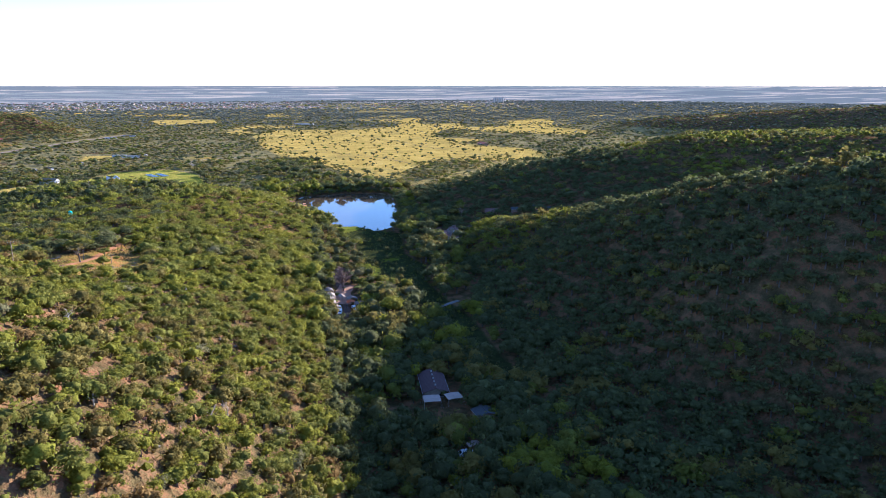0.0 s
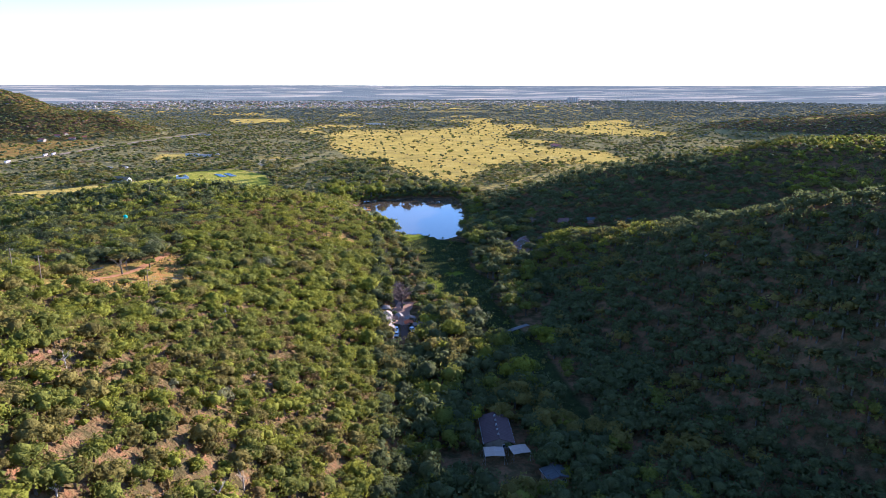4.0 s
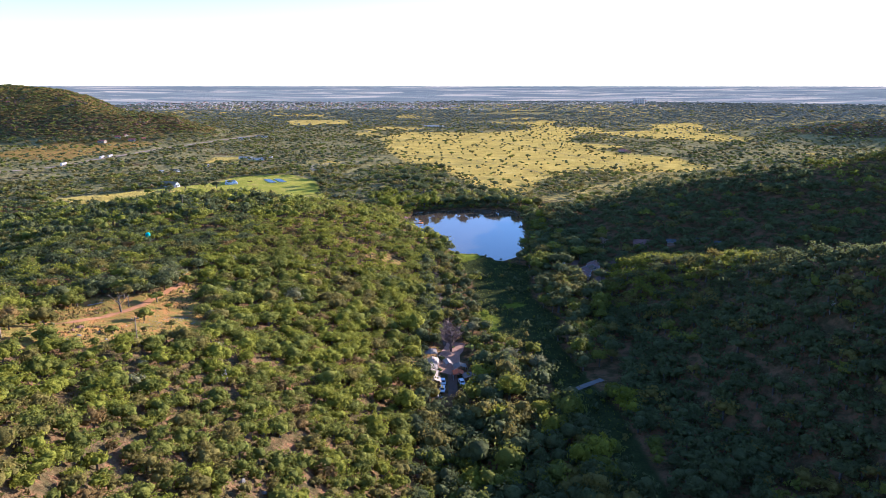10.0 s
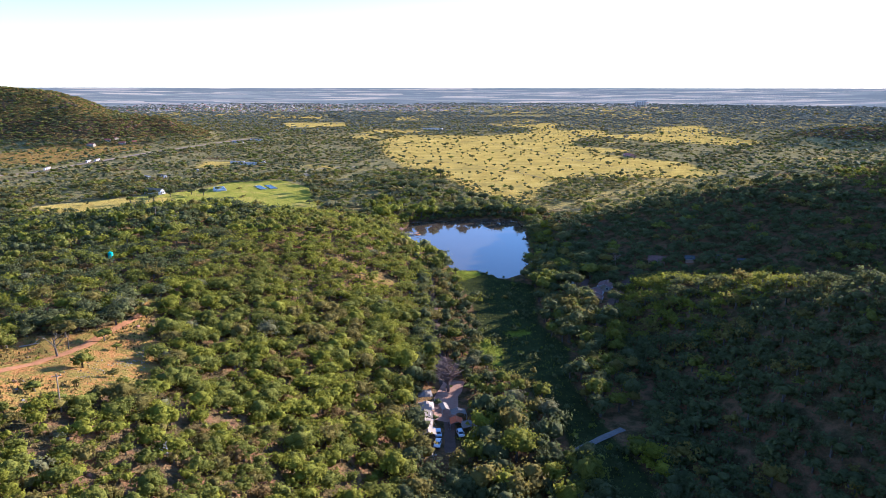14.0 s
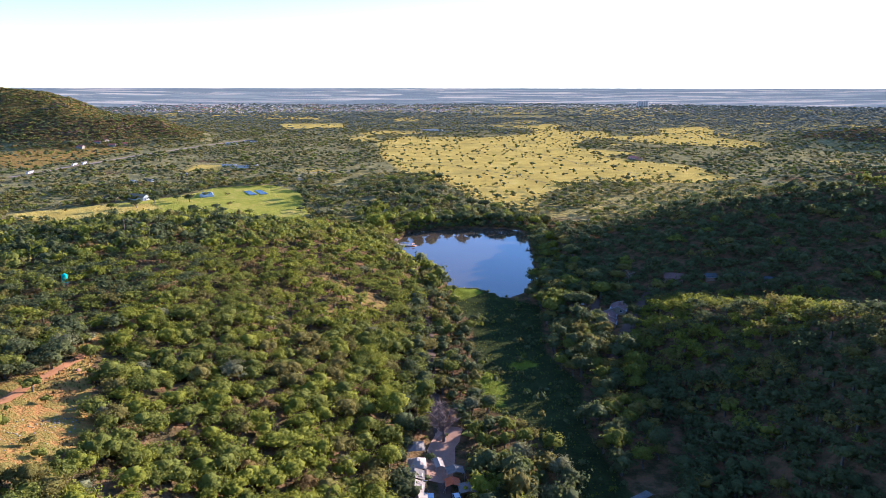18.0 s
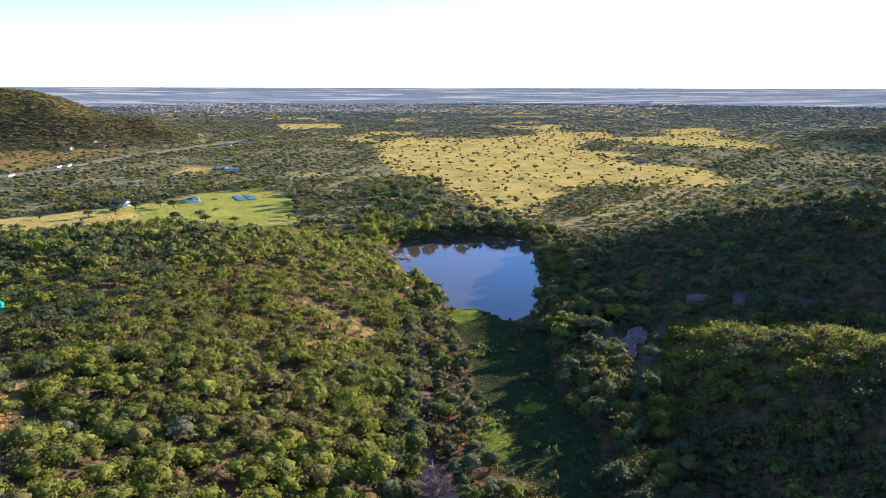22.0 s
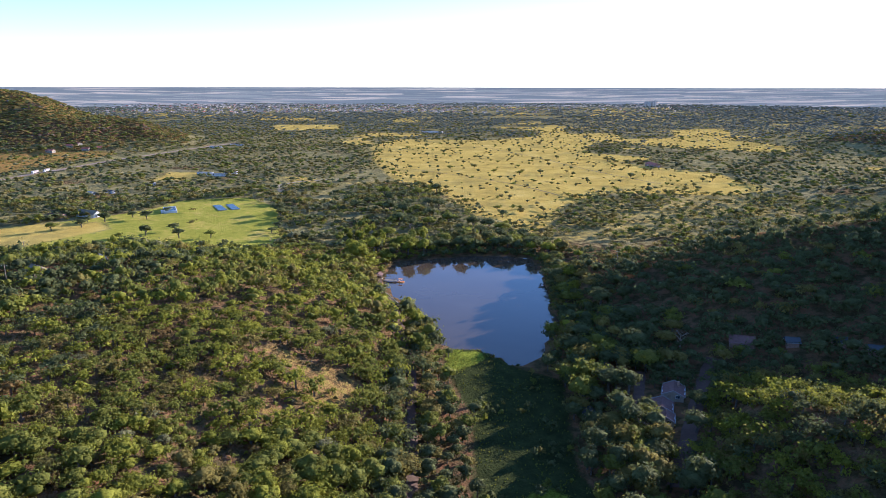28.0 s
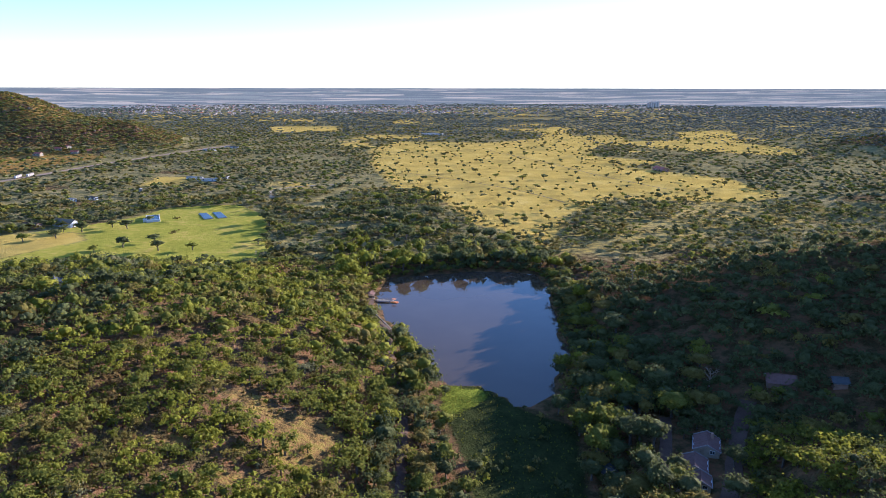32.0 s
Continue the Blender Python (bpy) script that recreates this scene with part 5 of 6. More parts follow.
house("hill_house", "brown-roofed house among the hill trees", spot(-96, 118, 50), 5.0, 7.0, 2.6, 1.4, ROOF_PLUM, WALL_BRICK, 0.5, False, 0, 2)


house("hill_house", "grey-brown thatched house on the hilltop among trees", spot(-150, 38, 50), 5.6, 9.0, 2.3, 1.4, THATCH, WALL_CREAM, 0.5, False, 0, 2)
house("hill_house", "small dark-roofed house on the hilltop among trees", spot(-140, 64, 30), 4.4, 6.0, 2.3, 1.2, ROOF_GREY, WALL_CREAM, 0.4, False, 0, 1)
tank = thing("water_tank", "turquoise plastic water tank among the hill bushes", "tank", spot(-139.5, -52.0))
TURQUOISE = plain("turquoise_plastic", (0.03, 0.42, 0.33), 0.5, 0.4, 0.0, 0.08)
part("barrel", tube(1.0, 1.0, (0, 0, 0.6), (0, 0, 3.4), 18), TURQUOISE, tank)
part("dome", tube(1.0, 0.3, (0, 0, 3.4), (0, 0, 3.8), 18), TURQUOISE, tank)
part("lid", tube(0.28, 0.28, (0, 0, 3.78), (0, 0, 3.92), 10), TURQUOISE, tank)
part("stand", box(2.3, 2.3, 1.4, (0, 0, -0.8), 0.04), CONCRETE, tank)


# ---- the lawn with its ponds and pool ----
def pond(label, ring):
    cx, cy = sum(p[0] for p in ring) / 4, sum(p[1] for p in ring) / 4
    z = max(ground_z(*p) for p in ring) - 0.05
    root = thing("pond", label, "pond", pose(cx, cy, z), "ponds on the lawn")
    loc = [(x - cx, y - cy) for x, y in ring]
    part("water", sheet([(x, y, 0.10) for x, y in loc[::-1]], 0.3), POND, root)
    for (ax, ay), (bx, by) in zip(loc, loc[1:] + loc[:1]):
        a = math.degrees(math.atan2(by - ay, bx - ax))
        part("kerb", box(math.hypot(bx - ax, by - ay) + 0.5, 0.5, 0.75, ((ax + bx) / 2, (ay + by) / 2, -0.5), 0.04, None, a), CONCRETE, root)


pond("small blue rectangular pond edged with concrete", [(-177, 327), (-171.5, 330), (-184, 352), (-189, 349)])
pond("blue rectangular pond edged with concrete", [(-168, 331), (-162.5, 334), (-175, 357), (-180, 354)])


def build_pool():
    root = thing("walled_pool", "white-walled round-cornered pool with blue water on the lawn", "pool", spot(-216, 328, 24))
    w, l, t = 9.0, 20.0, 0.5
    part("water", box(w - 2 * t, l - 2 * t, 0.3, (0, 0, 0.9)), POND, root)
    for sx, sy, px, py in ((w, t, 0, -l / 2), (w, t, 0, l / 2), (t, l, -w / 2, 0), (t, l, w / 2, 0)):
        part("wall", box(sx, sy, 1.9, (px, py, -0.3), 0.08), WALL_WHITE, root)
    part("divider", box(w - 1, 0.4, 1.5, (0, 4.0, -0.3), 0.05), WALL_WHITE, root)
    part("platform", box(2.6, 3.2, 2.4, (-w / 2 - 1.2, -l / 2 + 3, -0.3), 0.06), WALL_WHITE, root)


build_pool()
house("farm_house", "low farmhouse with grey thatch roof and white end wall", spot(-268, 304, 70), 7.5, 17.0, 2.8, 2.2, THATCH, WALL_WHITE, 0.6, False, 0, 3)
house("farm_shed", "open brown shed beside the farmhouse", spot(-288, 296, 80), 6.0, 12.0, 2.6, 1.2, ROOF_PLUM, WALL_BRICK, 0.4, False, 0, 2)
for hx, hy, hr, hw, hl, lab, rf in ((-243, 535, 82, 9, 30, "long farm shed with pale sheet roof", ROOF_PALE), (-262, 548, 82, 8, 22, "farm shed with white sheet roof", ROOF_PALE), (-236, 556, 80, 8, 18, "low shed with rusty roof", ROOF_RUST),
                                  (-305, 417, 60, 7, 12, "white cottage with grey roof among trees", ROOF_GREY), (-318, 408, 60, 6, 9, "small white cottage among trees", ROOF_PALE), (-284, 465, 20, 4, 6, "small white farm building", ROOF_PALE),
                                  (-350, 860, 70, 9, 26, "pale farm building far on the plain", ROOF_PALE), (-330, 905, 70, 9, 30, "grey farm building far on the plain", ROOF_GREY)):
    house("farm_building", lab, spot(hx, hy, hr), hw * 0.5, hl * 0.8, 2.3, 0.35, rf, WALL_WHITE, 0.4, False, 0, 2, False, "farm buildings on the plain")
for i, (hx, hy) in enumerate(((-534, 804), (-551, 762), (-513, 785), (-538, 790), (-500, 800))):
    house("hillfoot_house", "red-tiled house at the foot of the far hill", spot(hx, hy, 60 + 15 * i), 7 - i * 0.6, 14 - 2 * i, 2.8, 1.8, ROOF_TILE, WALL_CREAM, 0.5, False, 0, 2, False, "houses at the hill's foot")
house("plain_house", "terracotta-roofed building at the field's edge", spot(255, 625, 10), 9, 22, 3.0, 1.8, ROOF_TILE, WALL_BRICK, 0.5, False, 0, 2)
house("plain_house", "long pale-roofed building beyond the field", spot(-20, 1190, 80), 7, 42, 3.0, 0.5, ROOF_PALE, WALL_WHITE, 0.5, False, 0, 2)


def truck(x, y, rz, label):
    root = thing("truck", label, "truck", spot(x, y, rz, 0.4), "trucks on the main road")
    part("trailer", box(2.4, 11.0, 2.1, (0, 1.0, 1.1), 0.06), PARAPET, root)
    part("cab", box(2.3, 2.2, 2.2, (0, -6.2, 0.7), 0.18), WALL_WHITE, root)
    part("windscreen", box(1.9, 0.05, 0.7, (0, -7.31, 1.9)), GLASS, root)
    part("chassis", box(1.2, 14.0, 0.3, (0, 0.4, 0.75)), STEEL, root)
    for yy in (-6.2, -3.6, 4.5, 6.0):
        for sx in (-1, 1):
            part("wheel", tube(0.5, 0.5, (sx * 0.9, yy, 0.5), (sx * 1.25, yy, 0.5), 10), RUBBER, root)


truck(-451, 551, 8, "white lorry with a long trailer on the road")
truck(-448, 568, 8, "white lorry following another on the road")
truck(-459, 472, 6, "white lorry with a long trailer on the road")


# ---- the town and the silo far off ----
def build_silo():
    root = thing("grain_silo", "white grain silo with tall round bins far off", "silo", spot(885, 2745, 0))
    for i in range(5):
        b = part("bin", tube(5, 5, (i * 10.4 - 26, 0, -3), (i * 10.4 - 26, 0, 20), 16), TOWN_WALL, root)
        part("bin_roof", tube(5, 1.5, (i * 10.4 - 26, 0, 20), (i * 10.4 - 26, 0, 22), 16), TOWN_WALL, b)
    part("headhouse", box(10, 9, 30, (14, 4, -3), 0.3), TOWN_WALL, root)
    part("gallery", box(54, 4, 3, (0, 0, 22), 0.2), TOWN_WALL, root)


build_silo()


def build_town():
    rng = np.random.default_rng(5)
    V, F, M = [], [], []
    count = 0
    for _ in range(1500):
        x = rng.uniform(-1350, 60) if rng.random() < 0.75 else rng.normal(300, 450)
        y = 2060 + 900 * rng.random() ** 1.1 + 0.08 * (x + 600)
        w, l, h = rng.uniform(4, 6.5), rng.uniform(4.5, 8), rng.uniform(2.4, 3.2)
        z = ground_z(x, y)
        c, s = math.cos(rng.uniform(0, 3)), math.sin(rng.uniform(0, 3))
        pts = [(-w / 2, -l / 2, -1), (w / 2, -l / 2, -1), (w / 2, l / 2, -1), (-w / 2, l / 2, -1), (-w / 2, -l / 2, h), (w / 2, -l / 2, h), (w / 2, l / 2, h), (-w / 2, l / 2, h), (0, -l / 2, h + 1.8), (0, l / 2, h + 1.8)]
        V += [(x + p[0] * c - p[1] * s, y + p[0] * s + p[1] * c, z + p[2]) for p in pts]
        faces = [(0, 1, 5, 4), (2, 3, 7, 6), (1, 2, 6, 5), (3, 0, 4, 7), (4, 8, 9, 7), (5, 6, 9, 8)]
        F += [[count + i for i in f] for f in faces]
        roof = int(rng.integers(1, 5))
        M += [0, 0, 0, 0, roof, roof]
        count += 10
    me = blank("town_houses", np.array(V), np.array(F), [TOWN_WALL, ROOF_PALE, ROOF_GREY, ROOF_PALE, ROOF_TILE], M)
    tagged(new("town_houses", me), "many small white houses of a far town", "houses", kind="stuff")


build_town()


# ---- trees that stand out one by one ----
def tree_model(name, label, rng, leaf, leaves, lobes, group, tall=1.0, size=0.13, flat=0.75):
    """A tree of crown width 2 and height about 2 * tall: trunk, limbs and crown."""
    root = thing(name, label, "tree", pose(0, 0, 0), group)
    bm = tube(0.085, 0.055, (0, 0, -0.15), (0.03, 0.02, 0.85 * tall), 7)
    for i in range(5):
        a = i * 1.26 + rng.uniform(0, 0.5)
        tube(0.045, 0.018, (0.02, 0.02, (0.45 + 0.07 * i) * tall), (0.55 * math.cos(a), 0.55 * math.sin(a), (1.0 + 0.07 * i) * tall), 5, bm)
    part("trunk", bm, BARK, root)
    v, f, flag = crown_shape(rng, [1] * lobes, leaves, size, flat, 0.74, 5 + 2 * lobes)
    v = v * (1, 1, tall * 0.84) + (0, 0, tall * 1.04)
    me = blank("crown", v, f, [leaf], None, flag)
    crown = new("crown", me)
    crown.parent = root
    return root


def plant(models, rng, x, y, wide, squash=(0.85, 1.2), label_of=None):
    """Copies of the models at x, y with crown width wide; the first of each model is the model itself."""
    z = height(x, y)
    for i in range(len(x)):
        s = wide[i] / 2
        m = Matrix.Translation((x[i], y[i], z[i] - 0.05)) @ Matrix.Rotation(rng.uniform(0, 6.28), 4, "Z") @ Matrix.Diagonal((s, s, s * rng.uniform(*squash), 1))
        k = int(rng.integers(0, len(models)))
        if models[k].get("used"):
            copy_thing(models[k], m @ Matrix.Diagonal((*(1 / v for v in models[k].scale), 1)))
        else:
            models[k].matrix_basis = m
            models[k]["used"] = 1


def finish(models):
    for ob in models:
        if ob.get("used"):
            del ob["used"]
        else:
            for o in (*ob.children_recursive, ob):
                bpy.data.objects.remove(o)


def plant_single_trees():
    rng = np.random.default_rng(23)
    g = "tall trees on the valley floor"
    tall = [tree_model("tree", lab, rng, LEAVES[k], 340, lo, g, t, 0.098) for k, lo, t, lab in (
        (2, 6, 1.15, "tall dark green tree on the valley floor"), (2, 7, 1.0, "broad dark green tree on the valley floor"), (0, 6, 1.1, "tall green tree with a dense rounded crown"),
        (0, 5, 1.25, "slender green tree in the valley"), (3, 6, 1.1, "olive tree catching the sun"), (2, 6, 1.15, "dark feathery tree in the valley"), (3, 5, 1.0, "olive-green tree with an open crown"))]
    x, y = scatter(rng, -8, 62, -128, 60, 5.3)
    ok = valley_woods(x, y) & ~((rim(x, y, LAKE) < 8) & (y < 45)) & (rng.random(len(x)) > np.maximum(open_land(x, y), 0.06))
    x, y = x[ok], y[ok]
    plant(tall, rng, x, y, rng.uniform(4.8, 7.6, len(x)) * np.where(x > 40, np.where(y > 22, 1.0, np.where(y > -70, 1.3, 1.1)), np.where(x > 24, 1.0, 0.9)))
    finish(tall)

    g = "trees along the lane"
    lane = [tree_model("lane_tree", lab, rng, LEAVES[k], 420, lo, g, t, 0.088) for k, lo, t, lab in (
        (0, 6, 1.0, "green tree leaning over the dirt lane"), (2, 6, 1.1, "dark green tree leaning over the dirt lane"), (3, 6, 0.95, "olive tree beside the dirt lane"))]
    lx, ly = [], []
    for (ax, ay), (bx, by) in zip(LANE[2:-2], LANE[3:-1]):
        n = max(1, int(math.hypot(bx - ax, by - ay) / 5.6))
        for i in range(n):
            for off in ((-4.9, 4.7) if ay < -20 else (-3.3, 3.1)):
                if rng.random() < 0.84:
                    lx.append(ax + (bx - ax) * (i + 0.5) / n + off + rng.uniform(-0.7, 0.7))
                    ly.append(ay + (by - ay) * (i + 0.5) / n + rng.uniform(-1.4, 1.4))
    lx, ly = np.array(lx), np.array(ly)
    ok = ~inside(lx, ly, LAKE) & (along(lx, ly, WALL_LINE) > 5)
    plant(lane, rng, lx[ok], ly[ok], rng.uniform(5.2, 7.6, ok.sum()))
    finish(lane)

    g = "old spreading trees round the lodge"
    old = [tree_model("lodge_tree", lab, rng, LEAVES[k], 640, lo, g, t, 0.072, 0.62) for k, lo, t, lab in (
        (2, 8, 0.88, "old dark green tree with a broad dome of leaves"), (0, 9, 0.82, "broad green tree with a layered spreading crown"), (2, 7, 1.0, "tall dark tree beside the lodge"), (3, 8, 0.86, "olive spreading tree beside the lodge"))]
    spots = ((64.5, 105), (65.7, 90), (61, 79), (65.5, 58), (72, 50), (57, 64), (52, 42), (59, 32), (68, 26), (47, 33), (51.5, 22), (60, 17), (68, 12), (79, 27), (80.5, 15), (74, 37), (84, 35), (45, 0), (46.5, -8), (51, -33), (55.5, -41), (47.5, -26), (75, -15.5), (52, -2), (53, 8), (70, -30), (40, 12), (57, 130), (57.5, 118), (56, 102), (55, 92), (57, 150), (58, 166), (66, 72), (60, 142), (63, 112))
    plant(old, rng, np.array([p[0] for p in spots], float), np.array([p[1] for p in spots], float), rng.uniform(8.0, 12.0, len(spots)) * np.where(np.array([p[0] for p in spots]) > 68, 0.85, 1.0), (0.9, 1.15))
    finish(old)

    g = "dark trees behind the lake"
    wood = [tree_model("woodland_tree", lab, rng, LEAVES[k], 300, lo, g, t, 0.105, 0.7) for k, lo, t, lab in (
        (2, 7, 0.95, "broad dark green tree behind the lake"), (2, 6, 1.1, "tall dark green tree behind the lake"), (0, 7, 0.9, "rounded green tree behind the lake"))]
    spots = ((-61, 348), (-52, 399), (-35, 380), (-22, 398), (-6, 419), (-41, 310), (-32, 274), (-20, 316), (-4, 331), (-23, 252), (-10, 265), (3, 276), (11, 240), (20, 259), (31, 259), (40, 245), (51, 230), (28, 215), (15, 204), (0, 209), (54, 190), (-36, 227), (-28, 340), (-12, 350), (-45, 360), (-30, 300), (-10, 300), (24, 235), (36, 226), (10, 222), (44, 212), (-15, 235), (-48, 330), (-70, 330))
    plant(wood, rng, np.array([p[0] for p in spots], float), np.array([p[1] for p in spots], float), rng.uniform(9.5, 14.0, len(spots)), (0.85, 1.1))
    finish(wood)
    g = "slender trees behind the lake"
    slim = [tree_model("poplar", lab, rng, LEAVES[k], 240, 4, g, 1.9, 0.15, 1.0) for k, lab in ((1, "slender yellow-green tree in a row behind the lake"), (0, "slender upright green tree behind the lake"))]
    spots = ((-65, 210), (-59, 216), (-55, 220), (-50, 231), (-44, 221), (-38, 212), (-56, 248), (-20, 219), (-13, 214), (-8, 204), (-62, 226), (-47, 240), (-52, 210), (-16, 226))
    plant(slim, rng, np.array([p[0] for p in spots], float), np.array([p[1] for p in spots], float), rng.uniform(4.2, 6.0, len(spots)), (0.85, 1.1))
    finish(slim)

    g = "scattered trees on the straw field"
    field = [tree_model("thorn_tree", lab, rng, LEAVES[k], 90, 3, g, 0.72, 0.19, 0.9) for k, lab in ((2, "small flat-crowned thorn tree in straw grass"), (2, "small dark thorn tree in straw grass"), (3, "small olive thorn bush in straw grass"), (0, "small green thorn tree in straw grass"))]
    x, y = scatter(rng, -130, 560, 240, 1290, 24.0)
    ok = inside(x, y, STRAW) & (rng.random(len(x)) < climb(y, ((240, 0.95), (420, 0.80), (800, 0.62), (1300, 0.5))))
    x, y = x[ok], y[ok]
    plant(field, rng, x, y, rng.uniform(3.0, 7.0, len(x)) * rng.choice([0.8, 1.0, 1.4], len(x)))
    finish(field)

    x, y = scatter(rng, -130, 560, 240, 1290, 11.0)
    ok = inside(x, y, STRAW) & (rng.random(len(x)) < 0.10 + 0.5 * np.exp(-rim(x, y, STRAW) / 22) + 0.25 * (wobble(x, y, 60, 3.0) > 0.45))
    low = [crown_shape(rng, [1], 14, 0.26, 0.8, 0.8, 5) for _ in range(6)]
    stand("field_shrubs", "small dark shrubs dotted over the straw grass", rng, low, x[ok], y[ok], 3.4, False, 0.8)

    g = "shade trees on the lawn"
    lawn = [tree_model("shade_tree", lab, rng, LEAVES[k], 220, 5, g, 0.8, 0.15, 0.6) for k, lab in ((2, "broad dark shade tree on the lawn"), (0, "rounded green shade tree on the lawn"))]
    spots = ((-184, 253), (-197, 237), (-220, 294), (-215, 321), (-252, 262), (-258, 282), (-246, 283), (-267, 251), (-233, 300), (-152, 231), (-172, 229), (-208, 223), (-115, 262), (-118, 282), (-122, 300), (-128, 318), (-116, 246))
    plant(lawn, rng, np.array([p[0] for p in spots], float), np.array([p[1] for p in spots], float), rng.uniform(6.5, 11.0, len(spots)))
    finish(lawn)

    g = "bushes in the clearing"
    bush = [tree_model("bush", lab, rng, LEAVES[k], 200, 4, g, 0.72, 0.16) for k, lab in ((2, "dark rounded bush in the clearing"), (3, "olive bush in dry grass"), (0, "green leafy bush at the clearing's edge"))]
    spots = ((-86.5, -165), (-89.5, -175.5), (-94, -183.5), (-111, -140), (-101, -139), (-96, -143), (-121, -150), (-126, -158))
    plant(bush, rng, np.array([p[0] for p in spots], float), np.array([p[1] for p in spots], float), np.array([3.6, 2.8, 4.6, 7.5, 6.0, 3.0, 6.0, 5.0]))
    finish(bush)

    g = "tall trees round the camp"
    camp = [tree_model("camp_tree", lab, rng, LEAVES[k], 1300, lo + 4, g, t, 0.055) for k, lo, t, lab in (
        (1, 7, 1.05, "large yellow-green tree beside the camp"), (1, 6, 1.2, "tall bright yellow-green tree beside the camp"))]
    plant(camp, rng, np.array([-19, -18.8, -18.5, -19.0, 12.6, 20.0, -46.9]), np.array([-108.4, -133.9, -156.9, -172.2, -154.0, -166.0, 153.0]), np.array([10.5, 8.0, 8.5, 7.5, 11.5, 7.5, 12.0]))
    finish(camp)
    feather = [tree_model("camp_tree", "pale grey-green feathery tree in the valley", rng, LEAVES[4], 900, 9, g, 1.1, 0.06)]
    plant(feather, rng, np.array([24.9, 15.4, 21.0, 3.6]), np.array([-131.0, -123.0, -140.0, -96.0]), np.array([7.5, 8.0, 6.0, 6.5]))
    finish(feather)
    hedge = [tree_model("bush", "dark clipped bush in the paved yard", rng, LEAVES[2], 300, 5, g, 0.8, 0.13)]
    plant(hedge, rng, np.array([-8.7, -4.6, -9.6]), np.array([-122.4, -109.0, -133.0]), np.array([3.4, 2.4, 3.0]))
    finish(hedge)

    g = "tall trees round the lake"
    shore = [tree_model("shore_tree", lab, rng, LEAVES[k], 420, lo, g, t, 0.09) for k, lo, t, lab in (
        (2, 6, 1.1, "tall dark green tree on the lake shore"), (0, 6, 1.1, "rounded green tree on the lake shore"), (1, 5, 1.3, "bright yellow-green tree on the lake shore"), (3, 6, 1.0, "olive-green spreading tree on the lake shore"))]
    xs, ys = scatter(rng, -75, 90, 60, 262, 7.4)
    d = rim(xs, ys, LAKE)
    band = np.where(ys > 170, 26, np.where(xs > 0, 14, 8))
    ok = ~inside(xs, ys, LAKE) & (d < band) & (d > np.where(xs > 30, 5.0, 3.4)) & (along(xs, ys, LANE) > 3.2) & (along(xs, ys, WALL_LINE) > 6) & (np.hypot(xs + 31, ys - 134) > 8) & (rng.random(len(xs)) < 0.86) & ~inside(xs, ys, STRAW)
    xs, ys = xs[ok], ys[ok]
    plant(shore, rng, xs, ys, rng.uniform(5.5, 9.5, len(xs)) * np.where(ys > 170, 1.15, 1.0))
    finish(shore)


plant_single_trees()
snag("leafless purple-brown tree beside the camp yard", spot(-5.0, -111.5), 12.5, 9, plain("dead_twigs", (0.165, 0.108, 0.086), 0.9), 26, 22)
snag("leafless grey tree among the lodge trees", spot(84, 26), 8.0, 10, WOOD)
snag("leafless grey tree among the lodge trees", spot(54, -30), 7.0, 11, WOOD)


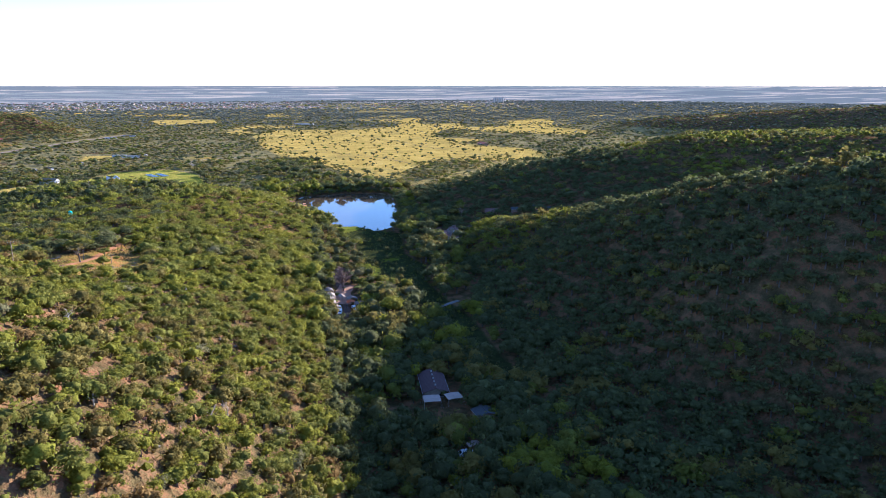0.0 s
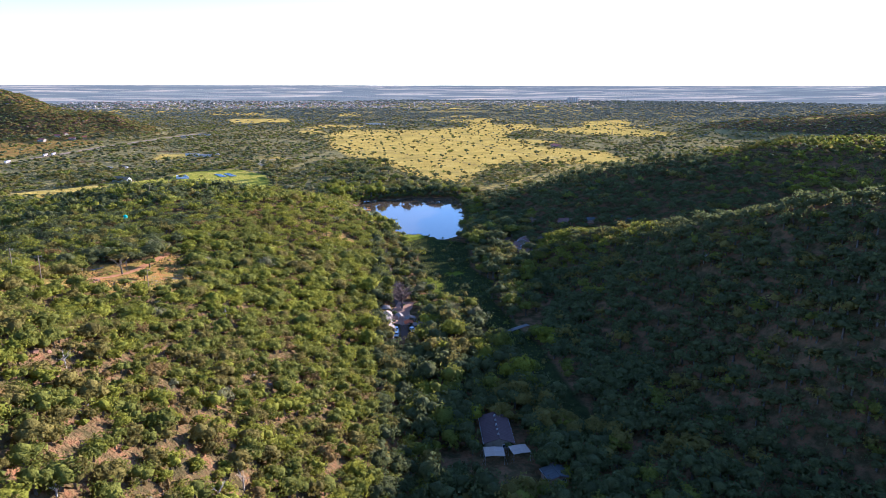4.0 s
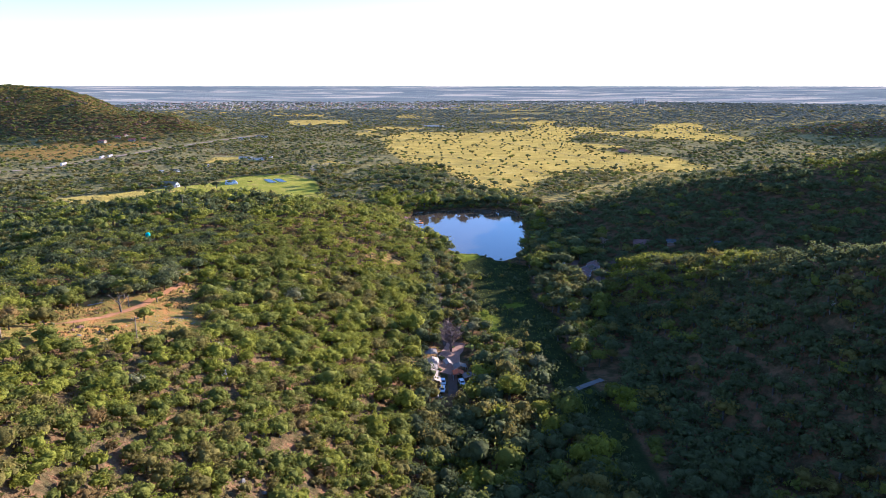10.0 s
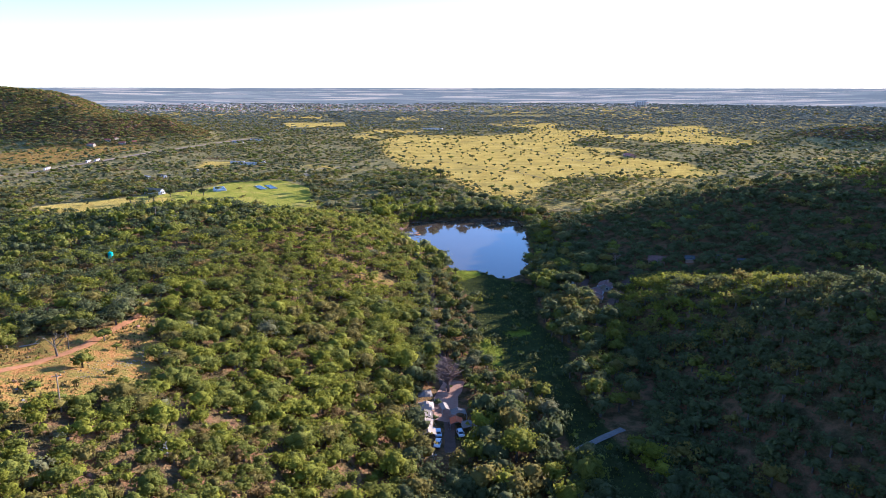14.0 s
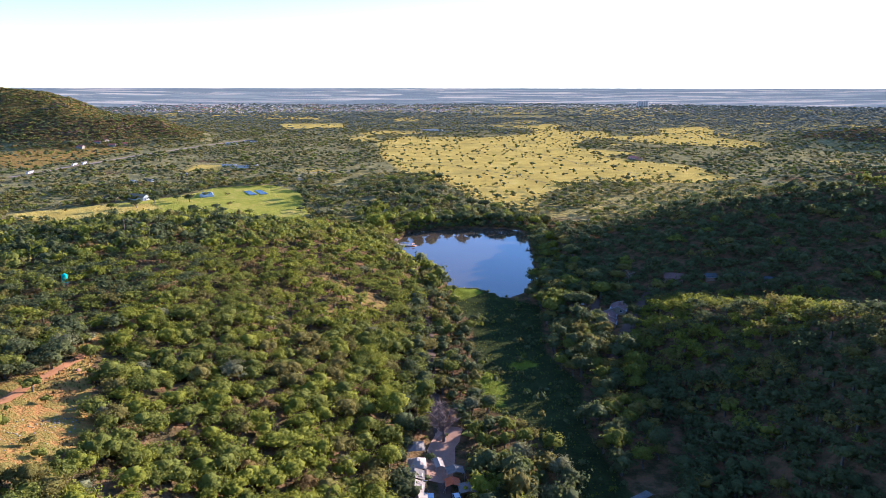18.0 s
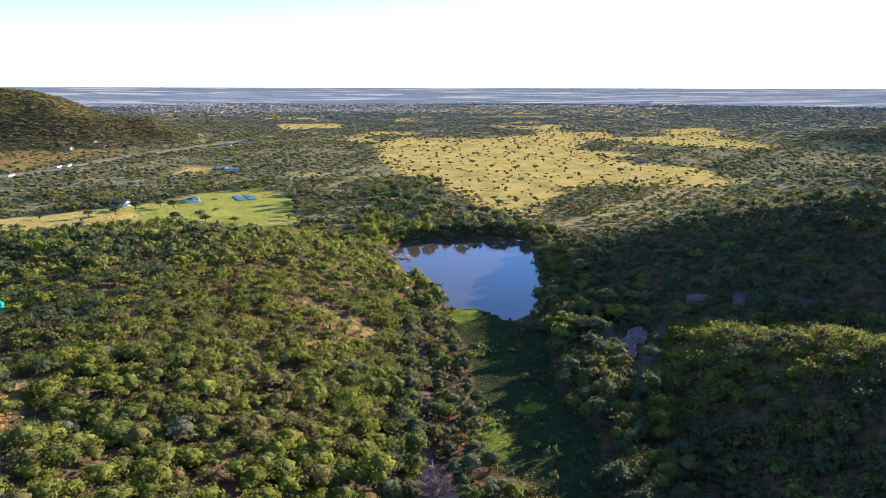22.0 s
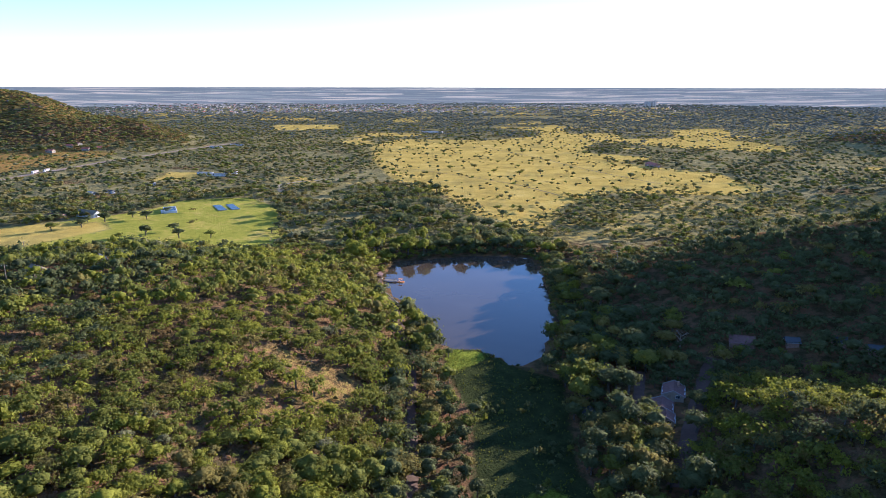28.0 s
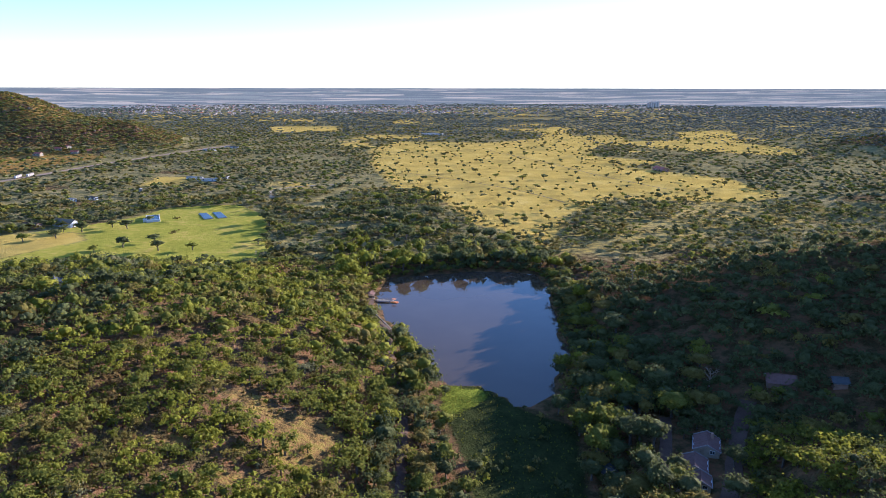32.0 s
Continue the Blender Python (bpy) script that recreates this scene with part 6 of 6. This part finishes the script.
# ---- rocks, grass and reeds: what nobody could count ----
def scatter_rocks():
    rng = np.random.default_rng(31)
    v, f = ICO[1]
    x, y = scatter(rng, -190, -25, -400, 60, 2.6)
    patch = wobble(x, y, 17, 4.0)
    ok = (patch > 0.30) & (rng.random(len(x)) < climb(y, ((-330, 0.9), (-200, 0.6), (-100, 0.25)))) & (height(x, y) > 9) & seen_land(x, y)
    x, y = x[ok], y[ok]
    s = (0.16 + 0.7 * rng.random((len(x), 1, 1)) ** 2.2) * rng.uniform(0.6, 1.3, (len(x), 1, 3)) * (1, 1, 0.6)
    p = v[None] * s * (1 + rng.uniform(-0.25, 0.25, (len(x), len(v), 1))) + np.stack([x, y, height(x, y)], 1)[:, None]
    hx = np.concatenate([rng.normal(-88, 2.4, 70), rng.normal(-93.5, 3.0, 45)])
    hy = np.concatenate([rng.normal(-149.5, 4.5, 70), rng.normal(-164, 4.0, 45)])
    o = v[None] * rng.uniform(0.08, 0.30, (len(hx), 1, 3)) * (1 + rng.uniform(-0.25, 0.25, (len(hx), len(v), 1))) + np.stack([hx, hy, height(hx, hy)], 1)[:, None]
    fx, fy = scatter(rng, -960, -430, 700, 1080, 4.6)
    fz = height(fx, fy)
    ok = ((fz > 50) & (fz < 74) & (wobble(fx, fy, 40, 3.0) > 0.25) | (fz > 20) & (fz < 36) & (wobble(fx, fy, 36, 5.0) > 0.5)) & (rng.random(len(fx)) < 0.8)
    fx, fy, fz = fx[ok], fy[ok], fz[ok]
    q = v[None] * rng.uniform(0.8, 2.7, (len(fx), 1, 1)) * (1, 1, 0.8) * (1 + rng.uniform(-0.3, 0.3, (len(fx), len(v), 1))) + np.stack([fx, fy, fz + 1.2], 1)[:, None]
    for name, w, label in (("clearing_rubble", o, "pale stones lying in the grass of the clearing"), ("hillside_rocks", p, "rust-red rocks strewn over bare hillside patches"), ("cliff_rocks", q, "red cliff rocks near the top of the far hill")):
        n = len(w)
        me = blank(name, w.reshape(-1, 3), (f[None] + (np.arange(n) * len(v))[:, None, None]).reshape(-1, 3), [WOOD_PALE if w is o else ROCK, ROCK_GREY], (rng.random(n) < 0.25).repeat(len(f)).astype(int))
        tagged(new(name, me), label, "rocks", kind="stuff")


scatter_rocks()


def blades(name, label, x, y, tall, wide, material, rng, per=3):
    """Tufts of narrow leaning blades."""
    n = len(x)
    z = height(x, y)
    a = rng.uniform(0, 6.28, (n, per))
    d = np.stack([np.cos(a), np.sin(a), 0 * a], -1)
    s = np.stack([-np.sin(a), np.cos(a), 0 * a], -1)
    h = (tall * rng.uniform(0.6, 1.3, (n, per)))[..., None]
    base = np.stack([x, y, z - 0.05], -1)[:, None] + d * wide * 0.5
    tri = np.stack([base - s * wide, base + s * wide, base + d * h * 0.5 + (0, 0, 1) * h], 2)
    me = blank(name, tri.reshape(-1, 3), np.arange(n * per * 3).reshape(-1, 3), [material])
    tagged(new(name, me), label, "grass", kind="stuff")


def plant_grass():
    rng = np.random.default_rng(41)
    x, y = scatter(rng, -190, -20, -390, 60, 1.75)
    ok = (wobble(x, y, 17, 4.0) > 0.1) & seen_land(x, y) & (height(x, y) > 4) & (path_distance(x, y) < 190)
    blades("hillside_grass", "dry straw-coloured grass tufts between the bushes", x[ok], y[ok], 0.7, 0.28, DRY_GRASS, rng)
    x, y = scatter(rng, -135, -74, -188, -94, 1.1)
    ok = inside(x, y, CLEARING) & (rng.random(len(x)) < 0.40) & (wobble(x, y, 14, 5.0) > -0.2)
    blades("clearing_grass", "short dry grass over red soil in the clearing", x[ok], y[ok], 0.30, 0.13, REED, rng)
    x, y = scatter(rng, -4, 46, -180, 44, 1.0)
    # green blades stand thick in the painted sun patches, thin elsewhere
    ok = inside(x, y, MARSH) & (wobble(x, y, 12, 3.0) > -0.45) & (rng.random(len(x)) < np.where(np.maximum.reduce([cover(x, y, ring, 2) for ring in LAWN_AND_SUN]) > 0.4, 1.0, 0.2))
    blades("marsh_reeds", "green reeds and rank grass in the marsh below the lake", x[ok], y[ok], 0.45, 0.14, REED, rng, 4)


plant_grass()
